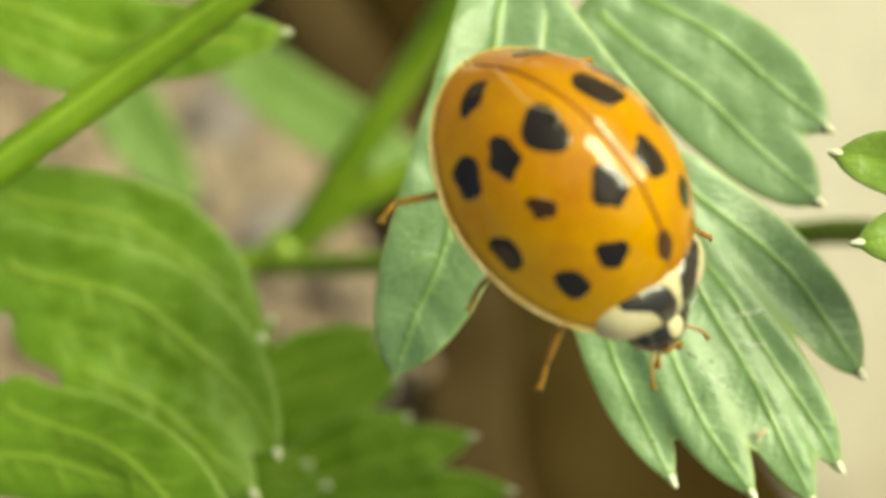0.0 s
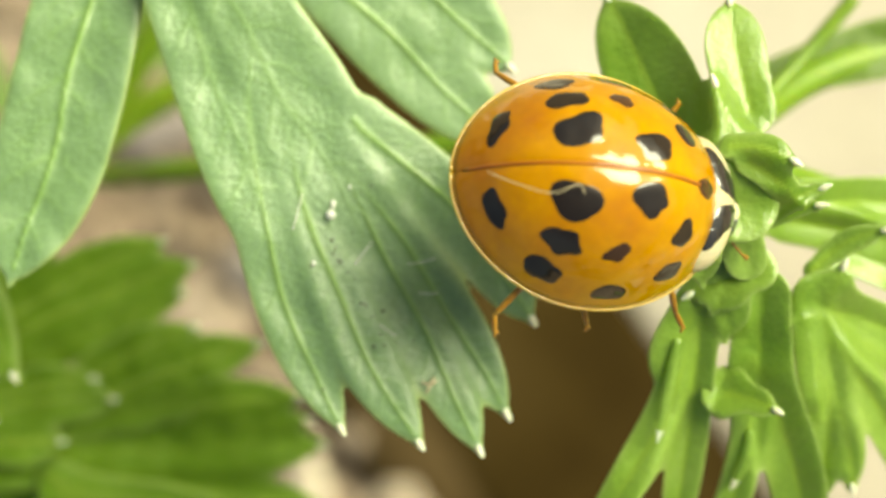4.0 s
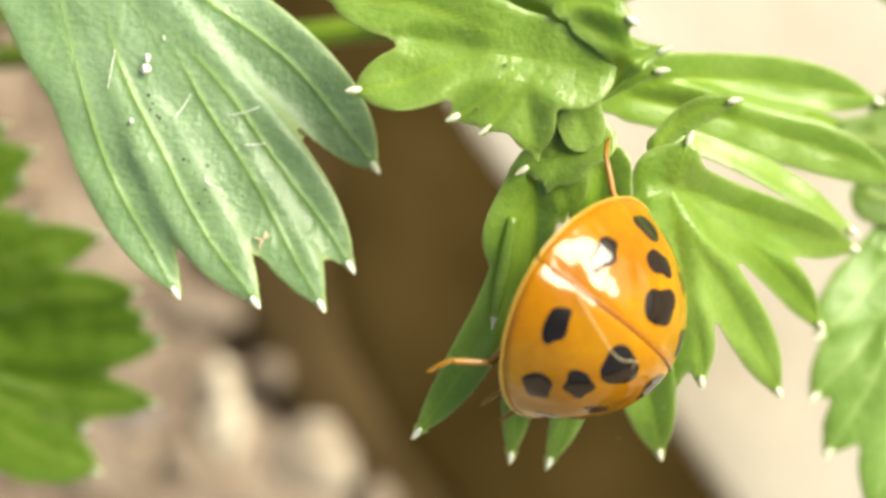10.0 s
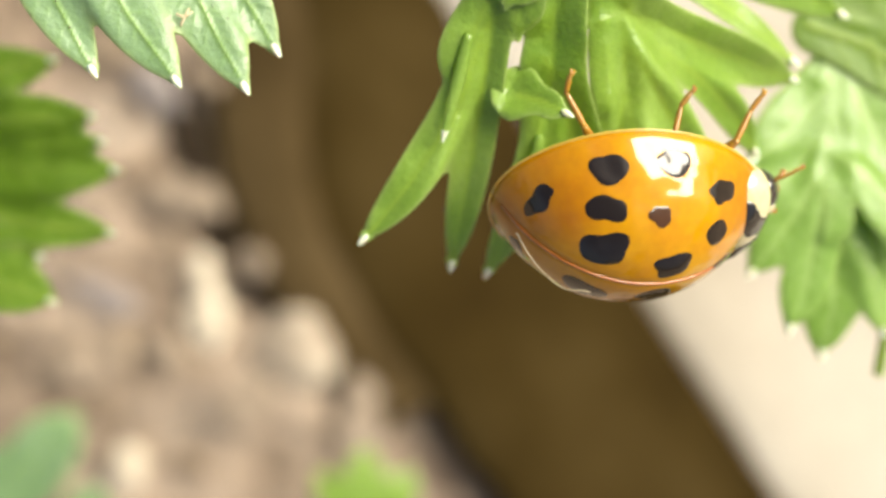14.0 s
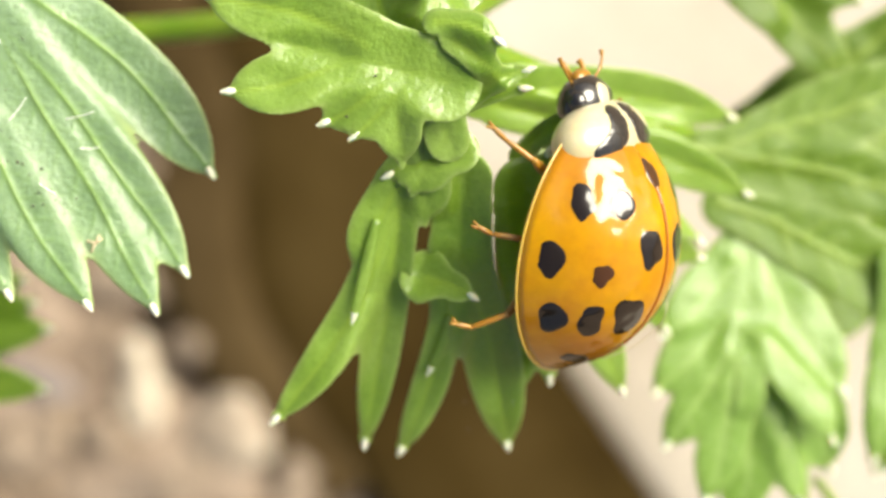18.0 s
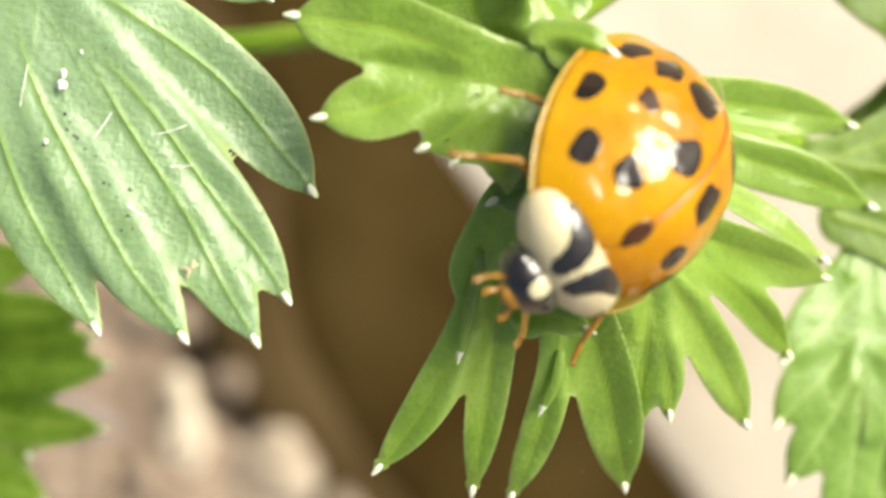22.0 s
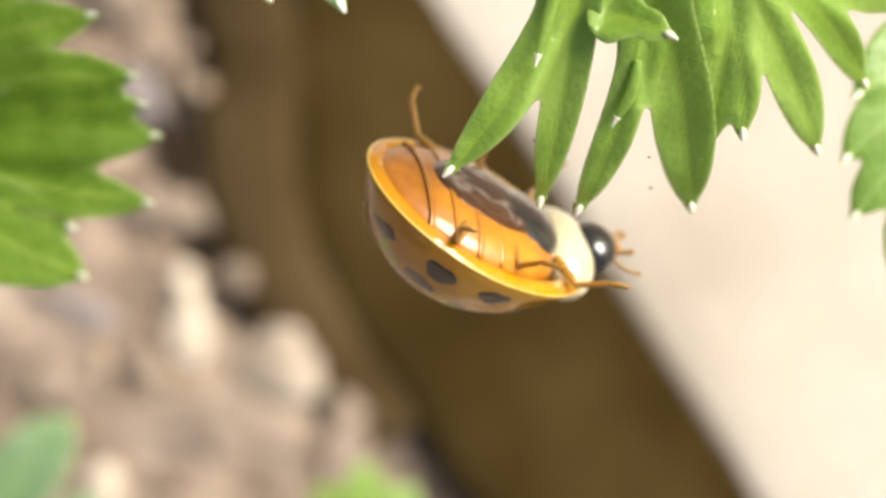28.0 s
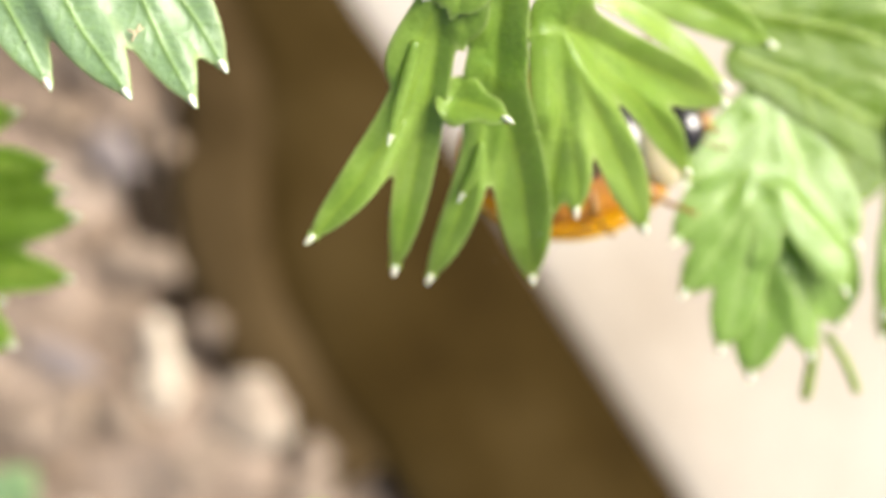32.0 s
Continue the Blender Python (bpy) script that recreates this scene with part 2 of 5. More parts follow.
GRIT = material("dark_grit", [(0.3, (0.0216, 0.0144, 0.0108)), (0.7, (0.0576, 0.036, 0.0216))], 3, 0.8, 0.2)


# ---- helpers for meshes (plan units in, metres out) ----
def link(name, verts, faces, mat, parent=None, label="", at=(0, 0, 0), smooth=True, attrs=None):
    me = bpy.data.meshes.new(name)
    v = (np.asarray(verts, float) - np.asarray(at, float)) * U
    me.from_pydata(v.tolist(), [], faces if isinstance(faces, list) else faces.tolist())
    if smooth:
        me.polygons.foreach_set("use_smooth", [True] * len(me.polygons))
    for key, values in (attrs or {}).items():
        me.attributes.new(key, "FLOAT", "POINT").data.foreach_set("value", np.asarray(values, np.float32))
    me.materials.append(mat)
    me.update()
    ob = new(name, me)
    ob.parent = parent
    if label:
        ob["label"] = label
    return ob


def thing(name, at, label, category, group="", kind=""):
    e = new(name)
    e.empty_display_size = 0.001
    e.matrix_world = Matrix.Translation(Vector(at) * U)
    return tagged(e, label, category, group, kind)


def tube(line, radius, sides=10, steps=6, squash=1.0, taper=None):
    """Verts and faces of a round stalk along a smooth line through the given points."""
    p = np.asarray(line, float)
    t = np.arange(len(p))
    q = np.linspace(0, len(p) - 1, (len(p) - 1) * steps + 1)
    out = []
    for s in q:
        i = int(min(s, len(p) - 2))
        f = s - i
        a, b, c, d = p[max(i - 1, 0)], p[i], p[i + 1], p[min(i + 2, len(p) - 1)]
        out.append(0.5 * (2 * b + (c - a) * f + (2 * a - 5 * b + 4 * c - d) * f * f + (3 * b - a - 3 * c + d) * f ** 3))
    out = np.array(out)
    tan = np.gradient(out, axis=0)
    tan /= np.linalg.norm(tan, axis=1, keepdims=True)
    ref = np.array([0, 0, 1.0]) if abs(tan[:, 2]).mean() < 0.8 else np.array([1.0, 0, 0])
    side = np.cross(tan, ref)
    side /= np.linalg.norm(side, axis=1, keepdims=True)
    up = np.cross(side, tan)
    ang = np.linspace(0, 2 * math.pi, sides, endpoint=False)
    verts, faces = [], []
    for k, c in enumerate(out):
        f = k / (len(out) - 1)
        r = radius * (1 if taper is None else taper(f))
        for a in ang:
            verts.append(c + side[k] * math.cos(a) * r + up[k] * math.sin(a) * r * squash)
    for k in range(len(out) - 1):
        for j in range(sides):
            a, b = k * sides + j, k * sides + (j + 1) % sides
            faces.append((a, b, b + sides, a + sides))
    faces.append(tuple(range(sides - 1, -1, -1)))
    n = (len(out) - 1) * sides
    faces.append(tuple(range(n, n + sides)))
    return verts, faces


def blob(center, radii, rings=10, segs=14, turn=None, rough=0.0, seed=0):
    """Verts and faces of a rounded body, uneven when rough is set."""
    rnd = random.Random(seed)
    ph = [rnd.uniform(0, 6.28) for _ in range(6)]
    verts, faces = [], []
    for i in range(rings + 1):
        th = math.pi * i / rings
        for j in range(segs):
            a = 2 * math.pi * j / segs
            d = Vector((math.sin(th) * math.cos(a), math.sin(th) * math.sin(a), math.cos(th)))
            k = 1 + rough * (math.sin(2.3 * d.x * 2 + ph[0]) + math.sin(3.1 * d.y + ph[1]) + 0.6 * math.sin(5 * d.z + 4 * d.x + ph[2]) + 0.5 * math.sin(7 * d.y - 5 * d.x + ph[3]))
            v = Vector((d.x * radii[0] * k, d.y * radii[1] * k, d.z * radii[2] * k))
            if turn:
                v = turn @ v
            verts.append(tuple(v + Vector(center)))
    for i in range(rings):
        for j in range(segs):
            a, b = i * segs + j, i * segs + (j + 1) % segs
            faces.append((a, a + segs, b + segs, b))
    return verts, faces


def merged(*pieces):
    verts, faces = [], []
    for v, f in pieces:
        n = len(verts)
        verts.extend([tuple(x) for x in v])
        faces.extend([tuple(i + n for i in q) for q in f])
    return verts, faces


# ---- ground ----
EDGE = Vector((0.586, -0.810, 0))      # the way the timber and the slab run
ACROSS = Vector((0.810, 0.586, 0))     # towards the slab
LEVEL = -45.0


def strip(profile, n, along, wobble, seed):
    """A long body swept along EDGE from a profile of (across, height) pairs."""
    verts, faces = [], []
    m = len(profile)
    for i in range(n):
        s = along[0] + (along[1] - along[0]) * i / (n - 1)
        for k, (a, h) in enumerate(profile):
            w = wobble * (noise.noise((s * 0.11, a * 0.2 + seed, h * 0.3)) + 0.5 * noise.noise((s * 0.5, a + seed, h)))
            v = EDGE * s + ACROSS * (a + w) + Vector((0, 0, h + 0.5 * w))
            verts.append(tuple(v))
    for i in range(n - 1):
        for k in range(m - 1):
            a = i * m + k
            faces.append((a, a + 1, a + m + 1, a + m))
    return verts, faces


def build_ground():
    n, far = 190, 9000.0
    xs = [-far, -3000, -900, -300] + list(np.linspace(-60, 60, n)) + [300, 900, 3000, far]
    verts, faces = [], []
    for y in xs:
        for x in xs:
            r = math.hypot(x, y)
            z = LEVEL - 1.6
            if r < 200:
                z += 1.3 * noise.noise((x * 0.13, y * 0.13, 3)) + 0.8 * noise.noise((x * 0.33, y * 0.33, 8)) + 0.3 * noise.noise((x * 0.8, y * 0.8, 1))
            s, a = x * EDGE.x + y * EDGE.y, x * ACROSS.x + y * ACROSS.y
            gap = a - board_left(s) + 2.6 - 1.3 * min(1.0, max(0.0, s / 2))
            z -= 2.4 / (1 + math.exp(-max(-40.0, min(40.0, gap / 0.25)))) + (1.6 * math.exp(-(gap / 0.6) ** 2) if s < 0 else 0)
            verts.append((x, y, z))
    m = len(xs)
    for j in range(m - 1):
        for i in range(m - 1):
            faces.append((j * m + i, j * m + i + 1, (j + 1) * m + i + 1, (j + 1) * m + i))
    ob = link("ground", verts, faces, SOIL)
    tagged(ob, "dry crumbly pale brown soil of a garden bed", "soil", kind="structure")
    prof = [(4.6, LEVEL - 5), (4.4, LEVEL - 0.5), (4.6, LEVEL - 0.05), (5.1, LEVEL + 0.1), (8, LEVEL + 0.3), (16, LEVEL + 0.2), (28, LEVEL + 0.3), (45, LEVEL + 0.3), (46, LEVEL - 5)]
    ob = link("paving_slab", *strip(prof, 90, (-120, 120), 0.35, 5), SLAB)
    tagged(ob, "pale sandy stone slab with a worn rounded edge", "slab", kind="structure")
    verts, faces, n, cols = [], [], 110, [(0.0, -5), (0.0, -1.5), (0.03, -1.05), (0.08, -0.8), (0.3, -0.5), (0.55, -0.3), (0.8, -0.15), (0.95, -0.1), (1.0, -0.08), (1.03, -5)]
    for i in range(n):
        s = -120 + 240 * i / (n - 1)
        left = board_left(s) + 2.2 + 0.5 * noise.noise((s * 0.3, 1, 4))
        for a, h in cols:
            p = EDGE * s + ACROSS * (left + (4.6 - left) * a)
            verts.append((p.x, p.y, LEVEL + h + 0.25 * noise.noise((s * 0.15, a * 3, 2))))
    m = len(cols)
    faces = [(i * m + k, i * m + k + 1, (i + 1) * m + k + 1, (i + 1) * m + k) for i in range(n - 1) for k in range(m - 1)]
    ob = link("edging_board", verts, faces, BOARD)
    tagged(ob, "dark brown timber edging board beside the slab", "board", kind="structure")
    line = [EDGE * s + ACROSS * (board_left(s) + 0.9) + Vector((0, 0, LEVEL - 1.5)) for s in (-60, -40, -25, -16, -12, -9, -6, -3, 0, 4, 9)]
    v, f = tube(line, 2.7, 18, 6, 0.34, lambda f: 1.0 - 0.35 * max(0, f - 0.6) / 0.4)
    v = [(x + 0.5 * noise.noise((x * 0.5, y * 0.5, 2)), y + 0.5 * noise.noise((x * 0.5, y * 0.5, 7)), z + 0.25 * noise.noise((x * 0.7, y * 0.7, 5))) for x, y, z in v]
    ob = link("wood_strip", v, f, SPLINTER)
    tagged(ob, "lighter brown strip of wood along the board", "board", kind="structure")


def board_left(s):
    """Where the board's ragged near edge lies across, s along its way."""
    return float(np.interp(s, [-40, -14, -10, -6, -2, 2, 8, 30], [-1.0, -2.8, -4.2, -6.8, -8.9, -9.4, -9.0, -9.0]))


build_ground()


def pebble(at, radii, mat, label, seed):
    turn = Euler((0, 0, seed * 1.7 if seed > 5 else 0.12 * (3 - seed))).to_matrix()
    x, y = at
    ob = link("pebble", *blob((0, 0, 0), radii, 11, 16, turn, 0.13, seed), mat)
    ob.matrix_world = Matrix.Translation(Vector((x, y, LEVEL - 1.6 + radii[2] * 0.1)) * U)
    return tagged(ob, label, "pebble", "pebbles on the soil")


LEAF_A_LOBES = [
    (-5.07, 3.95, 9.50, -1.95, 1.12, 8.90, 0.59, 0.06, 0.9, 0.06),
    (-5.14, 3.24, 9.50, -2.28, -0.44, 9.20, 0.48, 0.02, 0.9, 0.05),
    (-5.60, 3.68, 9.50, -2.70, -1.04, 9.40, 0.55, 0.01, 0.9, 0.00),
    (-6.22, 3.76, 9.50, -3.69, -1.00, 9.60, 0.56, -0.05, 0.9, -0.04),
    (-6.87, 4.29, 9.45, -4.95, -0.88, 9.40, 0.51, -0.06, 0.9, -0.03),
    (-7.85, 6.48, 9.60, -4.58, 1.91, 9.50, 1.06, 0.00, 0.8, 0.00),
    (-8.24, 6.23, 9.50, -6.08, 1.54, 9.50, 0.71, 0.00, 0.9, 0.00),
]
LEAF_A_UPPER_LOBES = [
    (-6.47, 6.99, 8.50, -2.68, 4.06, 8.30, 0.75, 0.01, 0.8, 0.10),
    (-5.83, 7.48, 8.50, -2.62, 5.32, 8.50, 0.70, 0.03, 0.8, 0.10),
]
LEAF_B_LOW_LOBES = [
    (0.98, 1.28, 9.90, 0.52, -3.16, 7.60, 0.33, 0.01, 0.9, 0.15),
    (0.82, 0.54, 9.60, -0.91, -2.69, 8.70, 0.34, 0.06, 0.9, 0.20),
    (0.88, 1.06, 9.90, 0.36, -0.27, 9.40, 0.40, -0.03, 0.9, 0.10),
    (0.47, -0.64, 9.00, -0.31, -1.76, 8.90, 0.23, 0.02, 0.9, 0.00),
    (1.24, 1.58, 10.20, 1.34, 0.55, 9.80, 0.42, 0.00, 0.9, 0.00),
]
LEAF_B_FORK_LOBES = [
    (1.90, 1.18, 9.70, 1.96, -1.46, 8.40, 0.49, 0.00, 0.9, 0.40),
    (1.86, 0.12, 9.40, 2.96, -3.20, 6.90, 0.47, 0.03, 0.9, 0.35),
    (1.82, -0.24, 9.20, 1.13, -3.28, 7.40, 0.29, 0.05, 0.9, 0.10),
    (1.42, 1.59, 10.10, 1.74, 0.56, 9.60, 0.44, 0.00, 0.9, 0.20),
]
LEAF_B_CURL_LOBES = [
    (1.76, 1.59, 10.20, 0.75, 1.21, 10.00, 0.38, -0.05, 0.9, 0.30),
    (1.53, 1.75, 10.30, 1.14, 0.98, 10.10, 0.38, 0.00, 0.9, 0.20),
]
LEAF_B_FLAP_LOBES = [
    (1.41, -0.34, 9.30, 2.10, -0.60, 9.80, 0.23, 0.05, 1.9, -0.20),
]
LEAF_B_MID_LOBES = [
    (3.00, 1.11, 9.30, 2.99, -2.29, 7.60, 0.40, 0.03, 0.9, -0.10),
    (3.08, -0.14, 8.80, 3.55, -1.98, 7.80, 0.30, 0.04, 0.9, 0.10),
    (3.18, 0.36, 9.00, 4.90, -2.20, 6.90, 0.38, 0.03, 0.9, 0.20),
    (3.75, 0.41, 8.50, 5.66, -1.13, 6.60, 0.30, 0.07, 0.9, 0.25),
    (3.19, 0.99, 8.80, 6.21, 0.13, 6.70, 0.39, -0.02, 0.9, 0.55),
    (3.14, 1.03, 9.20, 2.53, 0.81, 9.40, 0.31, 0.02, 0.9, 0.00),
    (3.06, 0.78, 9.20, 3.23, 1.67, 9.50, 0.29, 0.05, 0.9, 0.20),
    (2.73, 0.51, 9.20, 2.94, -0.72, 9.10, 0.29, 0.00, 0.9, 0.40),
    (2.89, 1.11, 9.20, 3.26, -0.65, 8.40, 0.54, 0.00, 0.9, 0.10),
    (2.91, 1.05, 9.00, 4.35, 0.29, 8.00, 0.45, 0.00, 0.9, 0.25),
]
LEAF_B_TOP_LOBES = [
    (0.29, 3.06, 11.00, -2.00, 3.71, 10.70, 0.52, -0.05, 0.9, -0.10),
    (0.21, 2.85, 11.00, -1.63, 2.31, 10.80, 0.47, 0.04, 0.9, 0.10),
    (0.63, 2.53, 11.00, -0.23, 1.91, 10.70, 0.35, 0.05, 0.9, 0.10),
    (0.81, 2.37, 10.90, 0.23, 1.74, 10.70, 0.30, 0.04, 0.9, 0.10),
    (1.47, 2.56, 10.90, -1.00, 3.09, 10.80, 0.67, 0.00, 0.9, 0.00),
    (0.80, 2.37, 11.00, 0.93, 1.39, 10.60, 0.34, 0.00, 0.9, 0.20),
]
LEAF_B_CROWN_LOBES = [
    (0.84, 2.71, 9.90, -0.45, 6.04, 9.60, 0.68, -0.03, 0.9, -0.45),
    (1.64, 2.82, 10.80, 0.65, 3.76, 11.10, 0.38, -0.08, 0.9, 0.20),
    (1.58, 2.50, 10.60, 1.14, 4.41, 10.90, 0.40, -0.03, 0.9, 0.20),
    (1.61, 1.75, 10.40, 1.33, 2.61, 10.80, 0.37, 0.00, 0.9, 0.00),
    (1.69, 4.06, 10.40, 1.45, 5.80, 10.20, 0.48, 0.03, 0.9, 0.20),
]
LEAF_B_RIGHT_LOBES = [
    (2.16, 2.64, 8.20, 6.78, 2.62, 6.20, 0.42, 0.05, 0.9, 0.50),
    (2.55, 2.53, 7.80, 7.11, 1.28, 6.20, 0.43, 0.03, 0.9, 0.40),
    (1.96, 2.66, 8.60, 4.15, 2.48, 8.00, 0.35, 0.10, 0.8, 0.20),
]
LEAF_B_SPIKE_LOBES = [
    (1.62, 2.10, 10.20, 2.72, 2.54, 10.60, 0.16, 0.10, 0.8, 0.10),
    (1.52, 2.69, 10.40, 1.22, 2.60, 10.60, 0.21, 0.05, 0.9, 0.00),
    (2.78, 1.62, 9.30, 3.87, 2.21, 9.70, 0.20, 0.10, 0.8, 0.30),
]
LEAF_F_LOBES = [
    (7.78, 0.56, 4.42, 6.00, -1.31, 4.75, 0.61, 0.03, 0.8, 0.05),
    (7.62, -0.08, 4.50, 5.89, -2.38, 4.70, 0.59, 0.05, 0.8, 0.05),
    (7.36, -0.92, 4.85, 6.12, -3.37, 4.60, 0.49, 0.05, 0.8, 0.10),
    (7.27, -1.45, 4.85, 6.92, -4.39, 4.50, 0.49, 0.04, 0.8, -0.05),
    (7.59, 0.02, 4.60, 7.06, 0.24, 4.75, 0.42, 0.02, 0.9, 0.00),
    (7.37, -1.75, 4.90, 7.30, -2.90, 4.95, 0.48, 0.04, 0.9, 0.00),
    (7.34, -1.02, 4.95, 9.18, -3.15, 4.80, 0.46, 0.08, 0.9, -0.15),
    (7.73, 0.45, 4.42, 9.39, -2.24, 4.60, 0.66, -0.04, 0.7, -0.10),
    (7.67, 0.77, 4.40, 7.20, -1.77, 4.75, 0.89, 0.00, 0.6, 0.00),
]
LEAF_F_LOW_LOBES = [
    (7.57, -1.78, 4.50, 7.66, -4.92, 4.00, 0.56, 0.04, 0.9, 0.15),
    (8.01, -1.56, 4.40, 9.41, -3.81, 3.90, 0.65, 0.06, 0.9, 0.10),
    (7.69, -2.19, 4.50, 8.73, -4.41, 4.30, 0.41, 0.06, 0.9, -0.10),
    (7.68, -1.77, 4.50, 8.39, -3.24, 4.40, 0.64, 0.00, 0.9, 0.00),
    (10.33, 0.12, 4.70, 10.10, -3.56, 4.40, 0.51, 0.05, 0.7, 0.00),
]
LEAF_B_POINT_LOBES = [
    (1.35, 3.40, 11.20, 2.26, 3.13, 11.40, 0.22, 0.10, 0.9, -0.30),
    (1.62, 3.14, 11.00, 2.33, 2.57, 11.20, 0.22, 0.04, 0.9, 0.20),
    (1.92, 2.32, 10.60, 2.72, 2.77, 11.00, 0.15, 0.06, 0.9, 0.00),
]
LEAF_B_SLIP_LOBES = [
    (3.23, 1.84, 8.30, 6.14, 0.41, 7.00, 0.22, 0.05, 0.8, -0.40),
]
LEAF_H_LOBES = [
    (11.06, 4.43, 1.00, 7.20, 2.17, 2.00, 0.93, 0.06, 0.6),
    (11.32, 2.89, 1.00, 7.22, 1.35, 2.50, 0.81, 0.04, 0.7),
    (11.57, 1.71, 1.00, 7.70, -0.22, 2.50, 1.09, 0.05, 0.7),
    (11.34, 0.76, 1.00, 9.33, -1.37, 1.50, 1.05, -0.06, 0.8),
    (12.07, -1.09, 1.00, 11.26, -4.20, 1.00, 0.70, 0.05, 0.8),
]
LEAF_H_BACK_LOBES = [
    (6.68, 2.18, 4.55, 11.39, 1.31, 4.30, 0.64, 0.01, 0.6, 0.05),
    (6.82, 2.19, 4.50, 11.30, 3.89, 4.30, 0.71, -0.02, 0.5, 0.00),
    (7.09, 1.11, 4.55, 11.73, -1.23, 4.20, 0.77, 0.05, 0.6, -0.05),
    (7.58, 1.82, 4.40, 9.44, 1.58, 4.30, 0.43, 0.00, 0.8, 0.00),
]
LEAF_G_LOBES = [
    (2.05, 5.19, 5.00, 7.56, 6.48, 4.20, 0.57, 0.03, 0.6),
    (6.08, 6.55, 4.00, 9.71, 3.38, 3.60, 0.61, 0.04, 0.8),
    (6.34, 6.41, 4.20, 7.27, 5.44, 4.40, 0.44, 0.00, 0.8),
    (6.55, 6.31, 4.20, 8.36, 4.51, 4.30, 0.70, 0.05, 0.8),
    (6.38, 6.96, 4.00, 9.67, 5.18, 4.00, 0.81, 0.00, 0.8),
]
LEAF_G_LOW_LOBES = [
    (11.10, 5.20, 3.00, 7.63, 2.61, 2.40, 0.65, 0.03, 0.6),
]
LEAF_D_LOBES = [
    (-13.78, -1.98, 1.41, -6.65, -1.80, 1.68, 0.74, 0.00, 0.6, 0.00),
    (-12.85, -1.86, 1.41, -7.07, -0.79, 2.13, 0.60, 0.03, 0.6, 0.00),
    (-12.02, -1.67, 1.50, -6.91, -1.27, 1.86, 0.46, 0.00, 0.6, 0.00),
    (-12.26, -2.14, 1.41, -6.76, -3.03, 1.41, 0.53, -0.02, 0.6, 0.00),
    (-14.27, -1.99, 1.32, -12.04, -1.97, 1.41, 0.69, 0.00, 0.9, 0.00),
]
LEAF_D_UP_LOBES = [
    (-12.57, -1.67, 1.68, -7.89, 0.28, 1.95, 0.58, 0.05, 0.6, 0.00),
    (-12.11, -1.43, 1.68, -8.45, -0.57, 1.95, 0.41, 0.00, 0.7, 0.00),
    (-12.46, -1.21, 1.68, -9.25, 0.64, 1.86, 0.48, 0.05, 0.6, 0.00),
    (-11.05, -1.19, 1.77, -10.03, -0.26, 1.86, 0.41, 0.00, 0.8, 0.00),
]
LEAF_D_TOP_LOBES = [
    (-14.23, -0.31, 1.59, -9.31, 1.94, 1.68, 0.62, 0.04, 0.6, 0.00),
    (-14.23, -0.07, 1.59, -9.92, 2.42, 1.59, 0.55, 0.05, 0.6, 0.00),
    (-13.99, -0.53, 1.59, -9.51, 1.36, 1.68, 0.46, 0.00, 0.7, 0.00),
    (-14.49, 0.16, 1.50, -12.22, 2.57, 1.41, 0.58, 0.06, 0.7, 0.00),
]
LEAF_D_MID_LOBES = [
    (-14.09, -1.22, 2.04, -10.84, -0.81, 2.13, 0.50, 0.04, 0.7, 0.00),
    (-14.09, -1.44, 2.04, -11.88, -1.65, 2.13, 0.48, -0.05, 0.7, 0.00),
    (-13.87, -0.99, 2.04, -11.25, -0.39, 2.04, 0.41, 0.04, 0.7, 0.00),
]
LEAF_D_LOW_LOBES = [
    (-12.09, -2.47, 1.68, -7.88, -4.42, 1.32, 0.77, -0.02, 0.5, 0.00),
    (-11.76, -2.71, 1.59, -8.12, -3.54, 1.41, 0.46, 0.02, 0.6, 0.00),
    (-11.99, -2.71, 1.59, -10.04, -4.33, 1.32, 0.69, -0.04, 0.7, 0.00),
]
LEAF_D_UNDER_LOBES = [
    (-14.69, -2.44, 0.60, -10.85, -3.28, 0.69, 0.74, 0.00, 0.8, 0.00),
    (-14.91, -2.91, 0.60, -11.22, -3.64, 0.60, 0.83, 0.00, 0.8, 0.00),
    (-14.93, -3.40, 0.51, -11.57, -5.26, 0.51, 1.07, 0.00, 0.8, 0.00),
]
LEAF_C_TOP_LOBES = [
    (-17.12, 4.57, 4.20, -12.24, 2.03, 4.02, 0.90, 0.12, 0.9, 0.00),
]
LEAF_C_LOBES = [
    (-16.81, 3.08, 5.00, -11.69, -0.18, 5.18, 1.03, 0.13, 0.9, 0.00),
    (-15.28, 1.22, 5.09, -12.07, -0.95, 5.27, 0.68, 0.05, 0.9, 0.00),
    (-16.15, 2.05, 5.00, -13.43, 1.24, 5.00, 0.83, 0.00, 0.9, 0.00),
]
LEAF_C_LOW_LOBES = [
    (-16.37, 0.36, 6.00, -11.80, -2.85, 8.20, 0.89, 0.12, 0.80, 0.00),
    (-14.80, -1.62, 6.40, -12.19, -3.71, 8.20, 0.73, 0.06, 0.80, 0.00),
    (-16.76, -0.45, 6.00, -13.45, -1.00, 7.00, 0.79, 0.05, 0.90, 0.00),
]
LEAF_E_LOBES = [
    (-8.70, 8.34, 9.00, -10.39, 1.47, 9.00, 0.94, 0.03, 0.8, 0.00),
]
LEAF_TOPLEFT_LOBES = [
    (-18.56, 8.73, 6.00, -11.79, 7.63, 6.00, 0.83, -0.10, 0.6, 0.00),
    (-18.07, 7.86, 6.00, -14.36, 6.77, 6.00, 0.62, -0.06, 0.7, 0.00),
]
